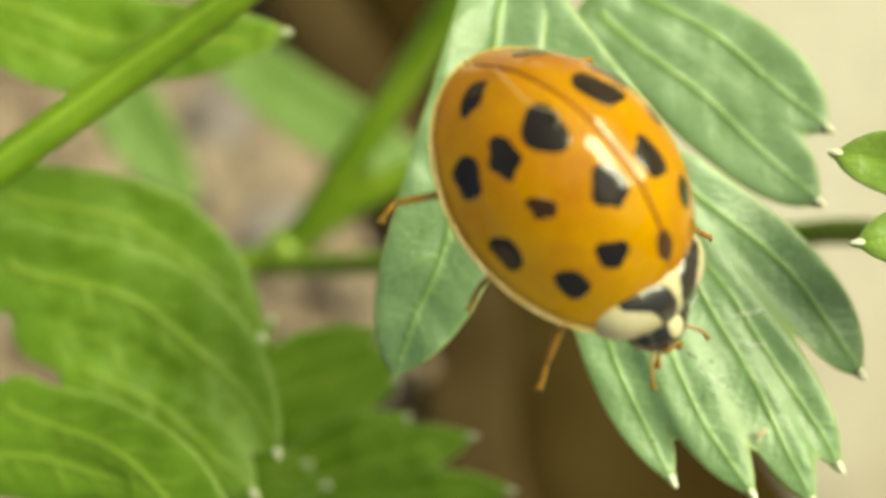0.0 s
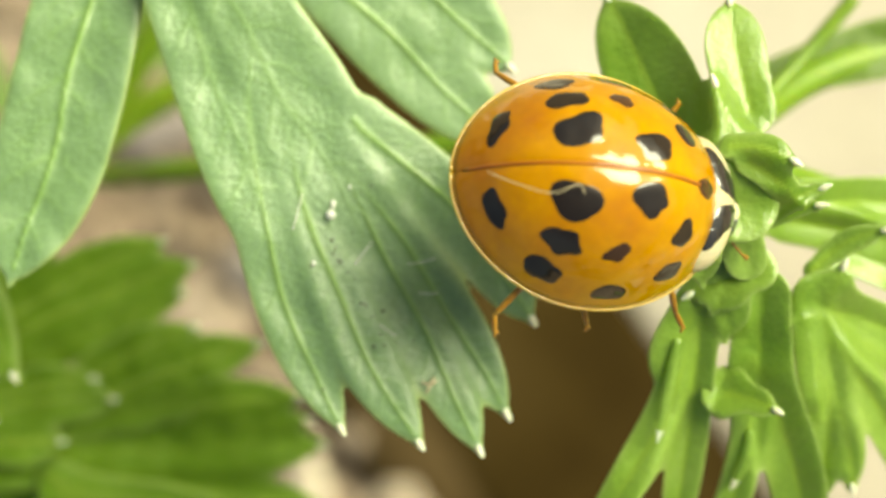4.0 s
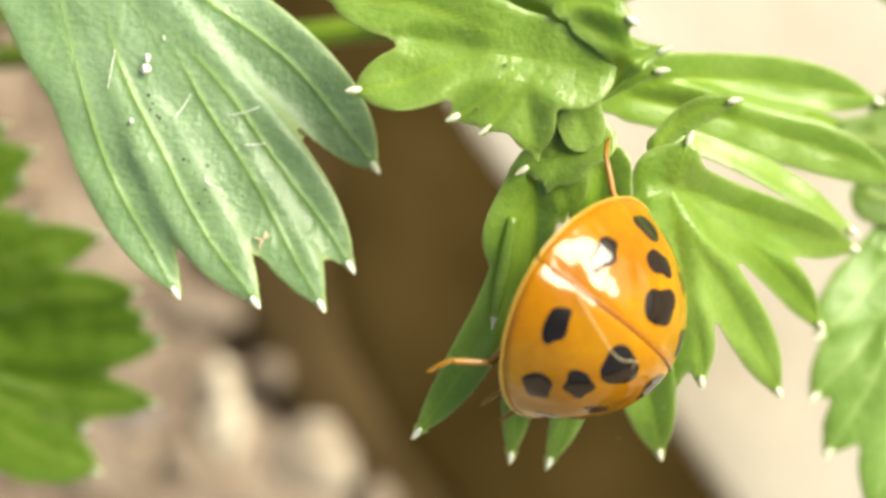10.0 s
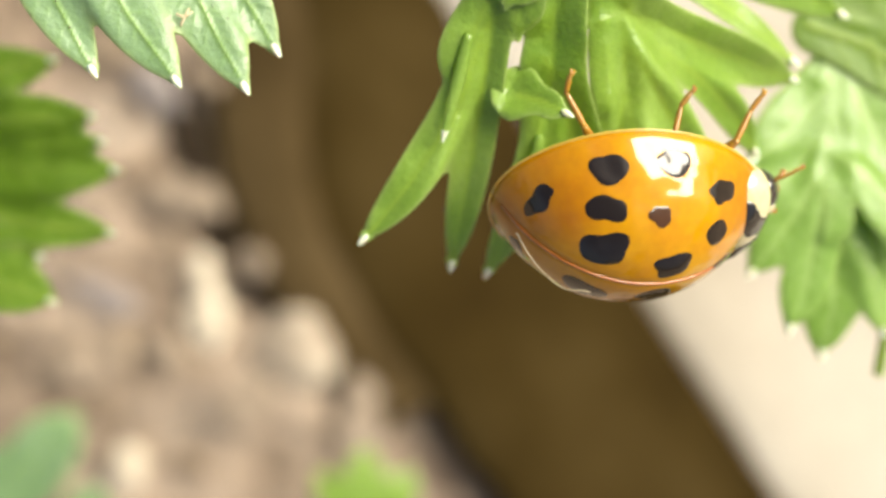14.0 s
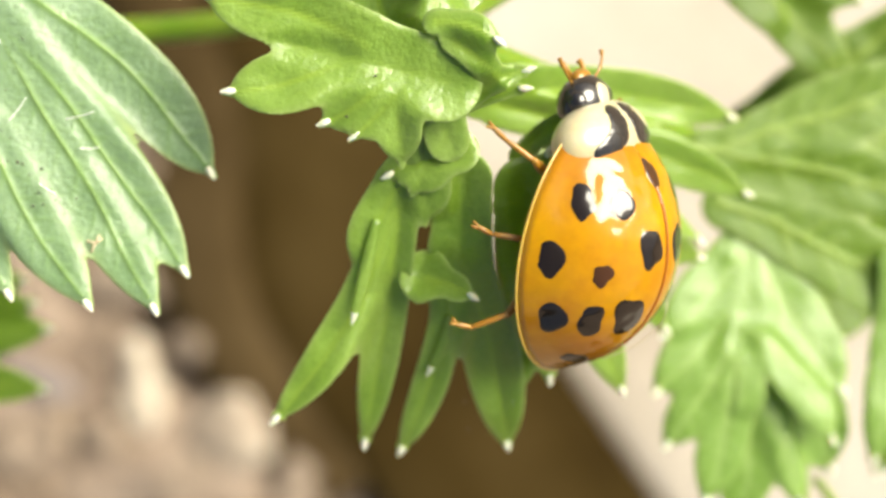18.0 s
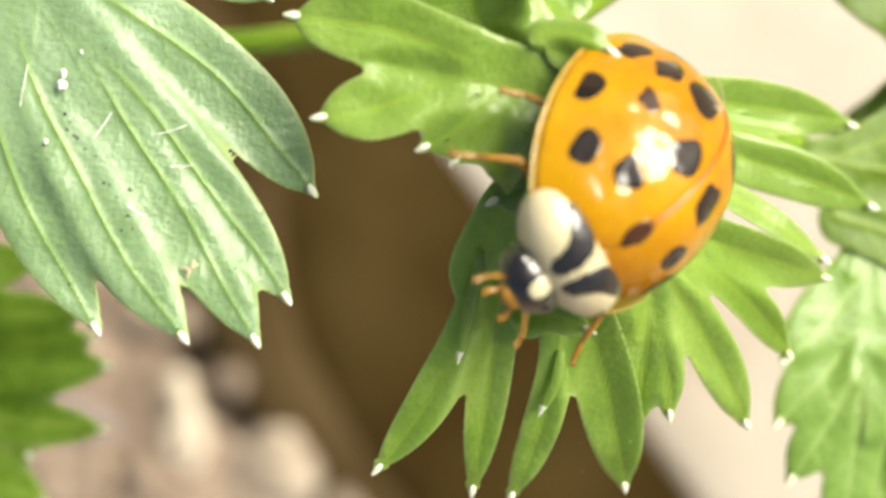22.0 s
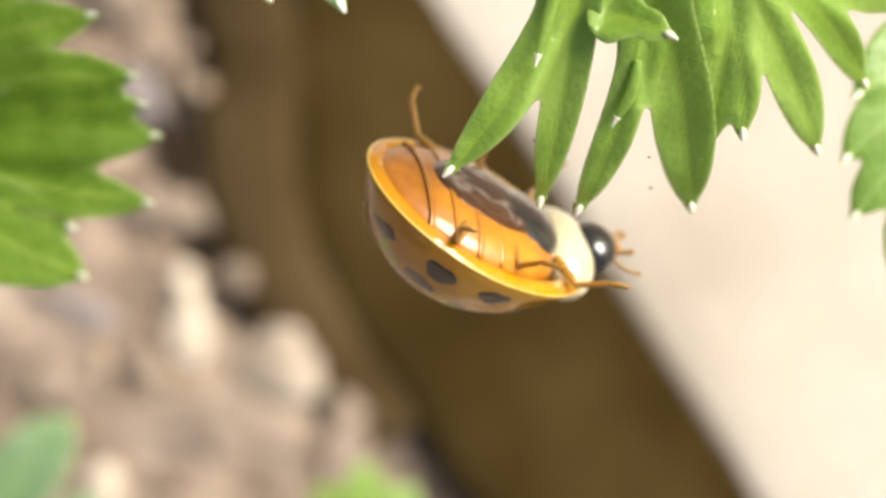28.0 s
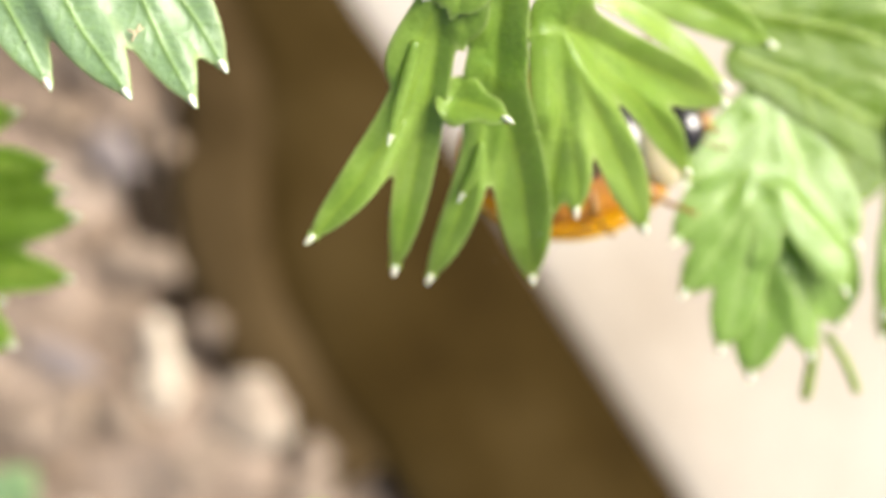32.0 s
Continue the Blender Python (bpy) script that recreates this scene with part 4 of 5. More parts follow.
def elytron(side):
    """One wing case: a quarter of the dome with a groove at the seam, a flared margin and an inner skin."""
    nu, nv = 44, 22
    verts, faces = [], []
    for lay in (0, 1):
        shrink = 1.0 if lay == 0 else 0.955
        for i in range(nu + 1):
            az = math.pi * i / nu
            for j in range(nv + 1):
                el = math.radians(18 + 72 * (j / nv) ** 0.92) if lay == 0 else math.radians(19 + 71 * (j / nv) ** 0.92)
                x, y, z = math.cos(el) * math.cos(az), math.cos(el) * math.sin(az), math.sin(el)
                px, py, pz = BA * x, BB * y, BC * z
                groove = 0.02 * math.exp(-(py / 0.04) ** 2)
                k = (1 - groove / 2) * shrink
                flare = 0.05 * math.exp(-(j / 1.6) ** 2)
                verts.append((px * (k + flare / 2), side * (py * (k + flare / 2) + 0.006), pz * k - (0.03 if lay else 0)))
    m = nv + 1
    off = (nu + 1) * m
    for lay in (0, 1):
        for i in range(nu):
            for j in range(nv):
                a = lay * off + i * m + j
                q = (a, a + m, a + m + 1, a + 1)
                faces.append(q if (side > 0) == (lay == 0) else q[::-1])
    for i in range(nu):
        a = i * m
        q = (a, a + off, a + m + off, a + m)
        faces.append(q if side > 0 else q[::-1])
    return verts, faces


SPOTS = [("end", -1.63, 0.62, 0.336, 0.193, 0.9), ("a", -0.71, 0.51, 0.407, 0.316, 0.15), ("b", -0.75, 1.03, 0.325, 0.244, 0.2), ("c", -0.82, 1.37, 0.316, 0.254, 0.1),
         ("d", 0.40, 0.39, 0.336, 0.254, 0.2), ("e", 0.03, 1.09, 0.204, 0.173, -0.4), ("g", 0.20, 1.56, 0.305, 0.254, 0.0), ("f", 1.05, 0.72, 0.244, 0.224, 0.3), ("h", 1.05, 1.17, 0.285, 0.224, 0.2)]


def limb(points, radii):
    """A jointed limb: tapering segments with swollen joints."""
    pieces = []
    for (p, q), (r0, r1) in zip(zip(points, points[1:]), radii):
        pieces.append(tube([p, tuple((Vector(p) + Vector(q)) / 2), q], r0, 8, 3, 1.0, lambda f, r0=r0, r1=r1: (1 - f) + f * r1 / r0 + 0.25 * math.sin(math.pi * f)))
        pieces.append(blob(q, (r1 * 1.15,) * 3, 5, 7))
    return merged(*pieces)


def build_ladybird():
    t = thing("ladybird", (0, 0, 0), "shiny amber-orange ladybird with black spots and a cream black-marked collar", "ladybird")
    for side in (1, -1):
        v, f = elytron(side)
        case = link("elytron", egg(v), f, SHELL, t, "glossy amber wing case with nine black spots")
        ring = [(BA * 0.965 * math.cos(az), side * (BB * 0.965 * math.sin(az) + 0.01), BC * 0.315) for az in np.linspace(0.35, math.pi, 30)]
        link("margin", *tube(egg(ring), 0.03, 7, 2, 0.7), SHELL_RIM, case, "pale yellow margin")
        lip_v, lip_f = [], []
        for i, az in enumerate(np.linspace(0.3, math.pi, 41)):
            for f, z in ((0.965, 0.312), (0.92, 0.275), (0.86, 0.272), (0.80, 0.30), (0.74, 0.36)):
                lip_v.append((BA * f * math.cos(az), side * (BB * f * math.sin(az) + 0.006), BC * z))
        for i in range(40):
            for j in range(4):
                q = (i * 5 + j, i * 5 + j + 1, i * 5 + j + 6, i * 5 + j + 5)
                lip_f.append(q if side < 0 else q[::-1])
        link("epipleuron", egg(lip_v), lip_f, SHELL, case, "amber folded-under rim of the wing case")
        for k, (n, x, y, rx, ry, turn) in enumerate(SPOTS):
            v, f = dome_patch(x, y, rx, ry, turn, 0.014 if y > 1.2 else 0.008, 10 + k + (30 if side > 0 else 0), wild=0.27)
            if side < 0:
                v, f = [(a, -b, c) for a, b, c in v], [q[::-1] for q in f]
            link("spot", egg(v), f, SPOT if n != "e" else SPOT_FAINT, case, "black spot" if n != "e" else "small brownish black spot")
    v, f = dome_patch(1.40, 0, 0.25, 0.15, 0, 0.014, 77)
    link("spot", v, f, SPOT_FAINT, t, "dark brown spot at the base of the seam")
    hair = [on_dome(x, y, l) for x, y, l in ((-1.75, -0.10, 0.05), (-1.4, -0.30, 0.12), (-1.0, -0.42, 0.16), (-0.72, -0.30, 0.12), (-0.62, -0.42, 0.05))]
    link("hair", *tube(egg(hair), 0.008, 5, 5), WHISKER, t, "fine pale hair lying on the shell")
    seam = [on_dome(x, 0, -0.012) for x in np.linspace(-2.0, 1.55, 16)]
    link("seam", *tube(egg(seam), 0.028, 6, 3), SEAM, t, "reddish seam between the wing cases")
    # under side
    v, f = blob((-0.15, 0, 0.70), (1.80, 1.44, 0.50), 12, 24)
    link("abdomen", egg(v), f, BELLY, t, "rust-orange belly")
    v, f = dome_patch(0.1, 0, 1.30, 0.92, 0, 0.03, 91, radii=(1.80, 1.44, 0.50), wild=0.07, rings=9, segs=36)
    link("belly_shield", egg([(a - 0.15, b, 0.70 - c) for a, b, c in v]), [q[::-1] for q in f], SPOT_FAINT, t, "dark brown middle of the belly")
    link("breast", *blob((0.70, 0, 0.56), (0.85, 0.85, 0.42), 10, 18), BLACK, t, "black breast plate")
    for k in range(5):
        x = -1.2 + 0.42 * k
        q = math.sqrt(max(0.05, 1 - ((x + 0.2) / 1.72) ** 2))
        line = [(x - 0.10 * math.cos(a), 1.44 * q * math.sin(a), 0.70 - 0.485 * math.cos(a) * q) for a in np.linspace(-1.4, 1.4, 9)]
        link("belly_ring", *tube(egg(line), 0.06, 6, 2, 0.3), BELLY_RING, t, "rust-brown belly ring")
    # collar
    pc, pr = (1.66, 0, 0.74), (0.62, 1.04, 0.58)
    col = link("pronotum", *blob(pc, pr, 16, 28), CREAM, t, "cream collar plate")
    for side in (1, -1):
        for k, (x, y, rx, ry, turn) in enumerate(((0.53, 0.20, 0.19, 0.15, 0.0), (0.42, 0.23, 0.23, 0.18, -0.1), (0.28, 0.31, 0.25, 0.21, -0.5), (0.14, 0.46, 0.24, 0.20, -0.9), (0.03, 0.62, 0.20, 0.16, -1.0))):
            v, f = dome_patch(x, y, rx, ry, turn, 0.013 + 0.001 * k, 91 + k, pc, pr, 0.10, 6, 32)
            if side < 0:
                v, f = [(a, -b, c) for a, b, c in v], [q[::-1] for q in f]
            link("mark", v, f, BLACK, col, "black mark")
    # head
    hc, hr = (2.16, 0, 0.36), (0.44, 0.51, 0.38)
    head = link("head", *blob(hc, hr, 12, 18), BLACK, t, "black head with a cream face patch")
    v, f = dome_patch(0.20, 0, 0.24, 0.15, 0, 0.014, 55, hc, hr, 0.10)
    link("face_patch", v, f, CREAM, head, "cream face patch")
    link("mouth", *blob((2.52, 0, 0.24), (0.15, 0.22, 0.14), 8, 10), AMBER, head, "amber mouth")
    for side in (1, -1):
        link("eye", *blob((2.24, side * 0.34, 0.44), (0.19, 0.17, 0.18), 8, 12), BLACK, head, "glossy black eye")
        link("antenna", *tube([(2.44, side * 0.24, 0.28), (2.60, side * 0.42, 0.28), (2.76, side * 0.54, 0.24), (2.88, side * 0.58, 0.18)], 0.024, 6, 4, 1.0, lambda f: 1 + 0.9 * max(0, f - 0.75) * 3), AMBER, head, "thin amber antenna")
        link("palp", *tube([(2.54, side * 0.14, 0.18), (2.66, side * 0.22, 0.10), (2.72, side * 0.23, 0.02)], 0.036, 6, 3, 1.0, lambda f: 0.8 + 0.7 * f), AMBER, head, "amber mouth feeler")
    legs = []
    for k, (x, fwd, reach) in enumerate(((1.15, 0.55, 0.64), (0.25, 0.10, 0.70), (-0.60, -0.60, 0.84))):
        for side in (1, -1):
            y0 = side * 0.80
            pts = [(0, 0, 0), (fwd * 0.55, side * 0.80 * reach, 0.02), (fwd * 1.0, side * 1.20 * reach, -0.36), (fwd * 1.10 + 0.10, side * 1.42 * reach, -0.50)]
            pieces = link("leg", *limb(pts[:2], [(0.08, 0.052)]), AMBER, t, "bent amber leg")
            pieces.matrix_basis = Matrix.Translation(Vector((x, y0, 0.42)) * U)
            link("tibia", *limb(pts[1:3], [(0.045, 0.034)]), AMBER, pieces, "thin amber shin")
            foot = merged(limb(pts[2:], [(0.035, 0.035)]), tube([pts[3], (pts[3][0] + 0.05, pts[3][1] + side * 0.04, pts[3][2] - 0.02), (pts[3][0] + 0.08, pts[3][1] + side * 0.04, pts[3][2] - 0.08)], 0.026, 5, 3), tube([pts[3], (pts[3][0] + 0.01, pts[3][1] + side * 0.06, pts[3][2] - 0.01), (pts[3][0] + 0.02, pts[3][1] + side * 0.10, pts[3][2] - 0.07)], 0.024, 5, 3))
            link("foot", *foot, AMBER, pieces, "hooked brown foot")
            legs.append((pieces, x, y0, k, side))
    return t, legs


ladybird, ladybird_legs = build_ladybird()

# ---- stones on the soil ----
for k, (x, y, r, mat, label) in enumerate((
        (-12.35, -7.3, (0.95, 1.2, 0.9), STONE_PALE, "small round pale cream pebble on the soil"),
        (-12.0, -9.5, (1.2, 1.4, 0.8), STONE_PALE, "pale cream pebble sunk in the soil"),
        (-7.5, -10.2, (2.7, 2.1, 1.0), STONE_DULL, "large dull cream stone sunk beside the board"),
        (-9.8, -6.5, (1.2, 1.0, 0.8), STONE_BROWN, "round brown pebble beside the board"),
        (-4.4, -13.5, (1.6, 2.3, 0.9), STONE_BROWN, "broad brown clod beside the board"),
        (-10.4, -13.0, (1.8, 1.5, 1.0), STONE_BROWN, "brown clod of soil"),
        (-14.0, -11.2, (1.5, 1.2, 0.9), STONE_BROWN, "brown clod of soil"),
        (-14.8, 1.8, (1.3, 1.7, 0.8), STONE_GREY, "grey clod of soil"),
        (-17.2, -8.4, (2.2, 0.9, 0.6), STONE_GREY, "flat grey stone on the soil"),
        (-15.6, -16.6, (1.2, 1.0, 0.9), STONE_PALE, "pale cream pebble on the soil"),
        (-18.3, -11.5, (1.6, 1.3, 0.8), STONE_BROWN, "brown clod of soil"),
        (-13.6, -3.4, (1.4, 2.0, 0.8), STONE_BROWN, "brown clod of soil"),
        (-18.8, -3.0, (2.0, 1.6, 0.9), STONE_BROWN, "brown clod of soil"),
        (-19.5, 9.0, (1.6, 2.2, 1.0), STONE_GREY, "grey clod of soil"),
        (-24.0, 11.5, (2.4, 2.0, 1.2), STONE_BROWN, "brown clod of soil"),
        (-16.5, 6.5, (1.6, 1.6, 0.9), STONE_BROWN, "brown clod of soil"),
        (-27.0, 5.0, (2.6, 2.2, 1.2), STONE_BROWN, "brown clod of soil"),
        (-22.5, 15.0, (2.0, 2.2, 1.1), STONE_GREY, "grey clod of soil"))):
    pebble((x + 0.9, y + 1.6), r, mat, label, k + 1)

# flat dark strip, added to stand for the shade in the soil gap
line = [(-14.2, 9.5, LEVEL - 1.5), (-13.4, 5.4, LEVEL - 1.5), (-12.8, 2.4, LEVEL - 1.4), (-11.5, -2.0, LEVEL - 1.3), (-10.2, -4.9, LEVEL - 1.4)]
tagged(link("root", *tube(line, 0.55, 10, 6, 0.5, lambda f: 0.8 + 0.5 * math.sin(3.1 * f)), GAP_SHADE), "dark strip for the shaded gap along the edge of the soil", "root")


def scatter_crumbs():
    """Loose crumbs of soil and grit between the clods."""
    rnd = random.Random(5)
    pieces = []
    while len(pieces) < 700:
        x, y = rnd.uniform(-36, -2), rnd.uniform(-26, 26)
        if (x * ACROSS.x + y * ACROSS.y) > board_left(x * EDGE.x + y * EDGE.y) - 2.4:
            continue
        r = 0.18 + 0.5 * rnd.random() ** 3
        pieces.append(blob((x, y, LEVEL - 1.55 + 0.3 * r), (r * rnd.uniform(0.8, 1.4), r * rnd.uniform(0.8, 1.4), r * 0.8), 4, 6, Euler((0, 0, rnd.uniform(0, 3))).to_matrix(), 0.12, len(pieces)))
    v, f = merged(*pieces)
    tagged(link("soil_crumbs", v, f, CRUMB), "loose crumbs of pale and brown soil", "soil", kind="stuff")


scatter_crumbs()


# ---- dirt on the leaves ----
def on_leaf(lobes, x, y, lift, fold=FOLD_A):
    f, z, v = lobe_field(lobes, np.array([float(x)]), np.array([float(y)]), None, fold=fold)
    return (x, y, float(z[0]) + lift)


rnd = random.Random(11)
for x, y, r in ((-5.43, 2.53, 0.065), (-5.40, 2.68, 0.04), (-5.62, 1.72, 0.024), (-5.15, 3.0, 0.02)):
    link("speck", *blob(on_leaf(LEAF_A_LOBES, x, y, 0.10), (r, r * 1.5, 0.025), 6, 10, None, 0.3, int(r * 1000)), SPECK, leaf_a, "white speck", PIVOT_A)
for k in range(18):
    f = k / 17
    x, y = -5.35 + 1.05 * f + rnd.uniform(-0.16, 0.16), 2.1 - 1.75 * f + rnd.uniform(-0.2, 0.2)
    r = rnd.uniform(0.012, 0.03)
    link("dirt", *blob(on_leaf(LEAF_A_LOBES, x, y, 0.10), (r, r, r * 0.7), 4, 6), GRIT, leaf_a, "", PIVOT_A)
for k in range(22):
    x, y = rnd.uniform(-5.9, -2.6), rnd.uniform(-0.9, 3.2)
    if lobe_field(LEAF_A_LOBES, np.array([x]), np.array([y]), None)[0][0] < 0.15:
        continue
    r = rnd.uniform(0.01, 0.022)
    link("dirt", *blob(on_leaf(LEAF_A_LOBES, x, y, 0.09), (r, r, r * 0.7), 4, 6), GRIT, leaf_a, "", PIVOT_A)
for x, y, a, n in ((-5.95, 2.5, 1.4, 0.6), (-4.85, 1.95, 1.0, 0.45), (-3.9, 1.9, 0.3, 0.45), (-3.75, 1.4, 0.1, 0.3), (-4.35, 0.75, 2.6, 0.3)):
    p = [on_leaf(LEAF_A_LOBES, x + n * q * math.cos(a), y + n * q * math.sin(a) + 0.05 * q * q, 0.11) for q in (-0.5, -0.1, 0.3, 0.5)]
    link("fibre", *tube(p, 0.009, 5, 4), SPECK, leaf_a, "fine pale fibre", PIVOT_A)
chaff = merged(*[tube([on_leaf(LEAF_A_LOBES, -3.6, -0.06, 0.12), on_leaf(LEAF_A_LOBES, -3.6 + 0.06 * math.cos(a), -0.06 + 0.07 * math.sin(a), 0.14), on_leaf(LEAF_A_LOBES, -3.6 + 0.13 * math.cos(a), -0.06 + 0.15 * math.sin(a), 0.12)], 0.02, 5, 3) for a in (0.6, 1.1, 2.9, 4.3)])
link("chaff", *chaff, WHISKER, leaf_a, "tiny pale flake of chaff", PIVOT_A)
for x, y, lobes in ((0.35, -2.2, LEAF_B_LOW_LOBES), (2.15, -2.4, LEAF_B_FORK_LOBES), (2.25, -2.9, LEAF_B_FORK_LOBES), (0.1, 2.0, LEAF_B_TOP_LOBES), (0.5, 2.6, LEAF_B_TOP_LOBES)):
    link("dirt", *blob(on_leaf(lobes, x, y, 0.05, FOLD_B), (0.03, 0.02, 0.015), 4, 6), GRIT, leaf_b, "", PIVOT_B)


# ---- curled rims of the bright leaf, each ending in a pale point ----
for lobes, fold in zip((LEAF_B_LOW_LOBES, LEAF_B_FORK_LOBES), LEAF_B_FOLDS):
    p = [on_leaf(lobes, x, y, 0.06 + 0.07 * k, FOLD_B) for k, (x, y) in enumerate(fold)]
    link("leaf_fold", *tube(p, 0.10, 8, 6, 0.45, lambda f: 0.35 + 0.65 * math.sin(math.pi * min(1, f * 0.85 + 0.1))), LEAF_BRIGHT, leaf_b, "curled bright leaf rim", PIVOT_B)
    way = (Vector(p[2]) - Vector(p[1])).normalized()
    link("leaf_tip", *tube([Vector(p[2]) - way * 0.05, Vector(p[2]) + way * 0.03, Vector(p[2]) + way * 0.15], 0.065, 8, 4, 0.8, lambda f: 1 - 0.85 * f), TIP, leaf_b, "white leaf point", PIVOT_B)


# ---- what moves ----
def motions():
    walk(leaf_a, [
        (0, pose(-0.006823, 0.013624, 0.009431, -2.210, -3.000, -2.485)),
        (1, pose(-0.007826, 0.013192, 0.008727, 2.389, -3.512, -1.092)),
        (2, pose(-0.007409, 0.013080, 0.006952, 2.745, 4.772, -4.487)),
        (3, pose(-0.007719, 0.012641, 0.007625, 2.773, 7.749, -5.302)),
        (3.5, pose(-0.007328, 0.012926, 0.009457, 1.159, 6.288, -5.704)),
        (5.5, pose(-0.006952, 0.013051, 0.010850, 0.248, 5.067, -3.517)),
        (6, pose(-0.006579, 0.013102, 0.011242, 0.041, 5.150, -3.839)),
        (6.5, pose(-0.007217, 0.013119, 0.010427, 0.074, 3.468, 0.215)),
        (7, pose(-0.007885, 0.012643, 0.008874, 0.255, 1.082, 5.999)),
        (7.5, pose(-0.008024, 0.012698, 0.008718, 0.268, 0.608, 6.326)),
        (8, pose(-0.008731, 0.012332, 0.007452, 0.442, -1.373, 12.983)),
        (8.5, pose(-0.008577, 0.012481, 0.006781, 0.387, -1.877, 10.296)),
        (9, pose(-0.008364, 0.012571, 0.007097, 0.397, -3.047, 7.589)),
        (9.5, pose(-0.007116, 0.012904, 0.008559, 0.124, -3.465, 1.469)),
        (10, pose(-0.007528, 0.013091, 0.010243, 1.392, -1.636, 0.706)),
        (10.5, pose(-0.007479, 0.013181, 0.010294, 2.096, -0.539, 0.513)),
        (11, pose(-0.007590, 0.013093, 0.010308, 1.283, -0.423, 0.426)),
        (11.5, pose(-0.007635, 0.013277, 0.010285, 2.859, -0.405, 0.705)),
        (12, pose(-0.007627, 0.013146, 0.010211, 0.990, -0.624, -0.711)),
        (12.5, pose(-0.007765, 0.013007, 0.010396, 0.010, 0.050, 0.310)),
        (13, pose(-0.007369, 0.013301, 0.010195, 2.924, -1.295, -1.652)),
        (13.5, pose(-0.007796, 0.012998, 0.010398, 0.010, 0.010, -0.010)),
        (14, pose(-0.007704, 0.012904, 0.010383, -0.550, 1.440, 0.160)),
        (14.5, pose(-0.007798, 0.012998, 0.010399, -0.010, 0.050, -0.000)),
        (15, pose(-0.007766, 0.012995, 0.010374, -0.190, 1.390, -0.360)),
        (15.5, pose(-0.007800, 0.013000, 0.010400, -0.000, 0.020, -0.000)),
        (17.5, pose(-0.007941, 0.013083, 0.010451, 0.028, -1.725, 0.388)),
        (18, pose(-0.007892, 0.012962, 0.010460, -0.212, -0.401, -0.005)),
        (18.5, pose(-0.007929, 0.013027, 0.010496, 0.466, -0.591, 0.265)),
        (19, pose(-0.007817, 0.012927, 0.010190, -0.930, -1.250, 0.130)),
        (19.5, pose(-0.007855, 0.012939, 0.010487, -0.232, -0.259, 0.169)),
        (20, pose(-0.007898, 0.012852, 0.010429, -0.990, -0.418, 0.580)),
        (20.5, pose(-0.007826, 0.013016, 0.010449, -0.360, -0.026, 0.062)),
        (21, pose(-0.007787, 0.012974, 0.010526, -0.975, 0.472, -0.045)),
        (21.5, pose(-0.007707, 0.013008, 0.010450, -0.488, -0.178, 0.322)),
        (22, pose(-0.007694, 0.012930, 0.010484, -0.829, -0.175, 0.511)),
        (22.5, pose(-0.007671, 0.013145, 0.010458, -0.661, -0.120, 0.486)),
        (23, pose(-0.007759, 0.013084, 0.010398, -1.662, 0.329, 0.539)),
        (23.5, pose(-0.007763, 0.013117, 0.010504, -0.215, -0.671, 0.536)),
        (24, pose(-0.007728, 0.013068, 0.010447, -0.045, 0.538, -0.325)),
        (24.5, pose(-0.007606, 0.013246, 0.010426, -0.701, 0.095, -0.230)),
        (25, pose(-0.007045, 0.013741, 0.010071, 3.649, 1.317, -2.994)),
        (25.5, pose(-0.007604, 0.013395, 0.010395, -0.298, 0.702, -0.482)),
        (26, pose(-0.007585, 0.013428, 0.010371, 0.271, 0.088, -0.175)),
        (26.5, pose(-0.007801, 0.013001, 0.010400, 0.020, -0.010, 0.010)),
        (28.5, pose(-0.007798, 0.013001, 0.010400, -0.010, 0.010, 0.020)),
        (29, pose(-0.007507, 0.013475, 0.010397, -0.972, 0.766, 0.603)),
        (30, pose(-0.007605, 0.013436, 0.010410, -0.166, 0.044, 0.847)),
        (30.5, pose(-0.007797, 0.013005, 0.010401, 0.000, -0.020, 0.040)),
        (31, pose(-0.007607, 0.013452, 0.010435, -0.380, -0.558, 0.429)),
        (32, pose(-0.007810, 0.013403, 0.010406, -1.112, 0.397, -0.073)),
    ])
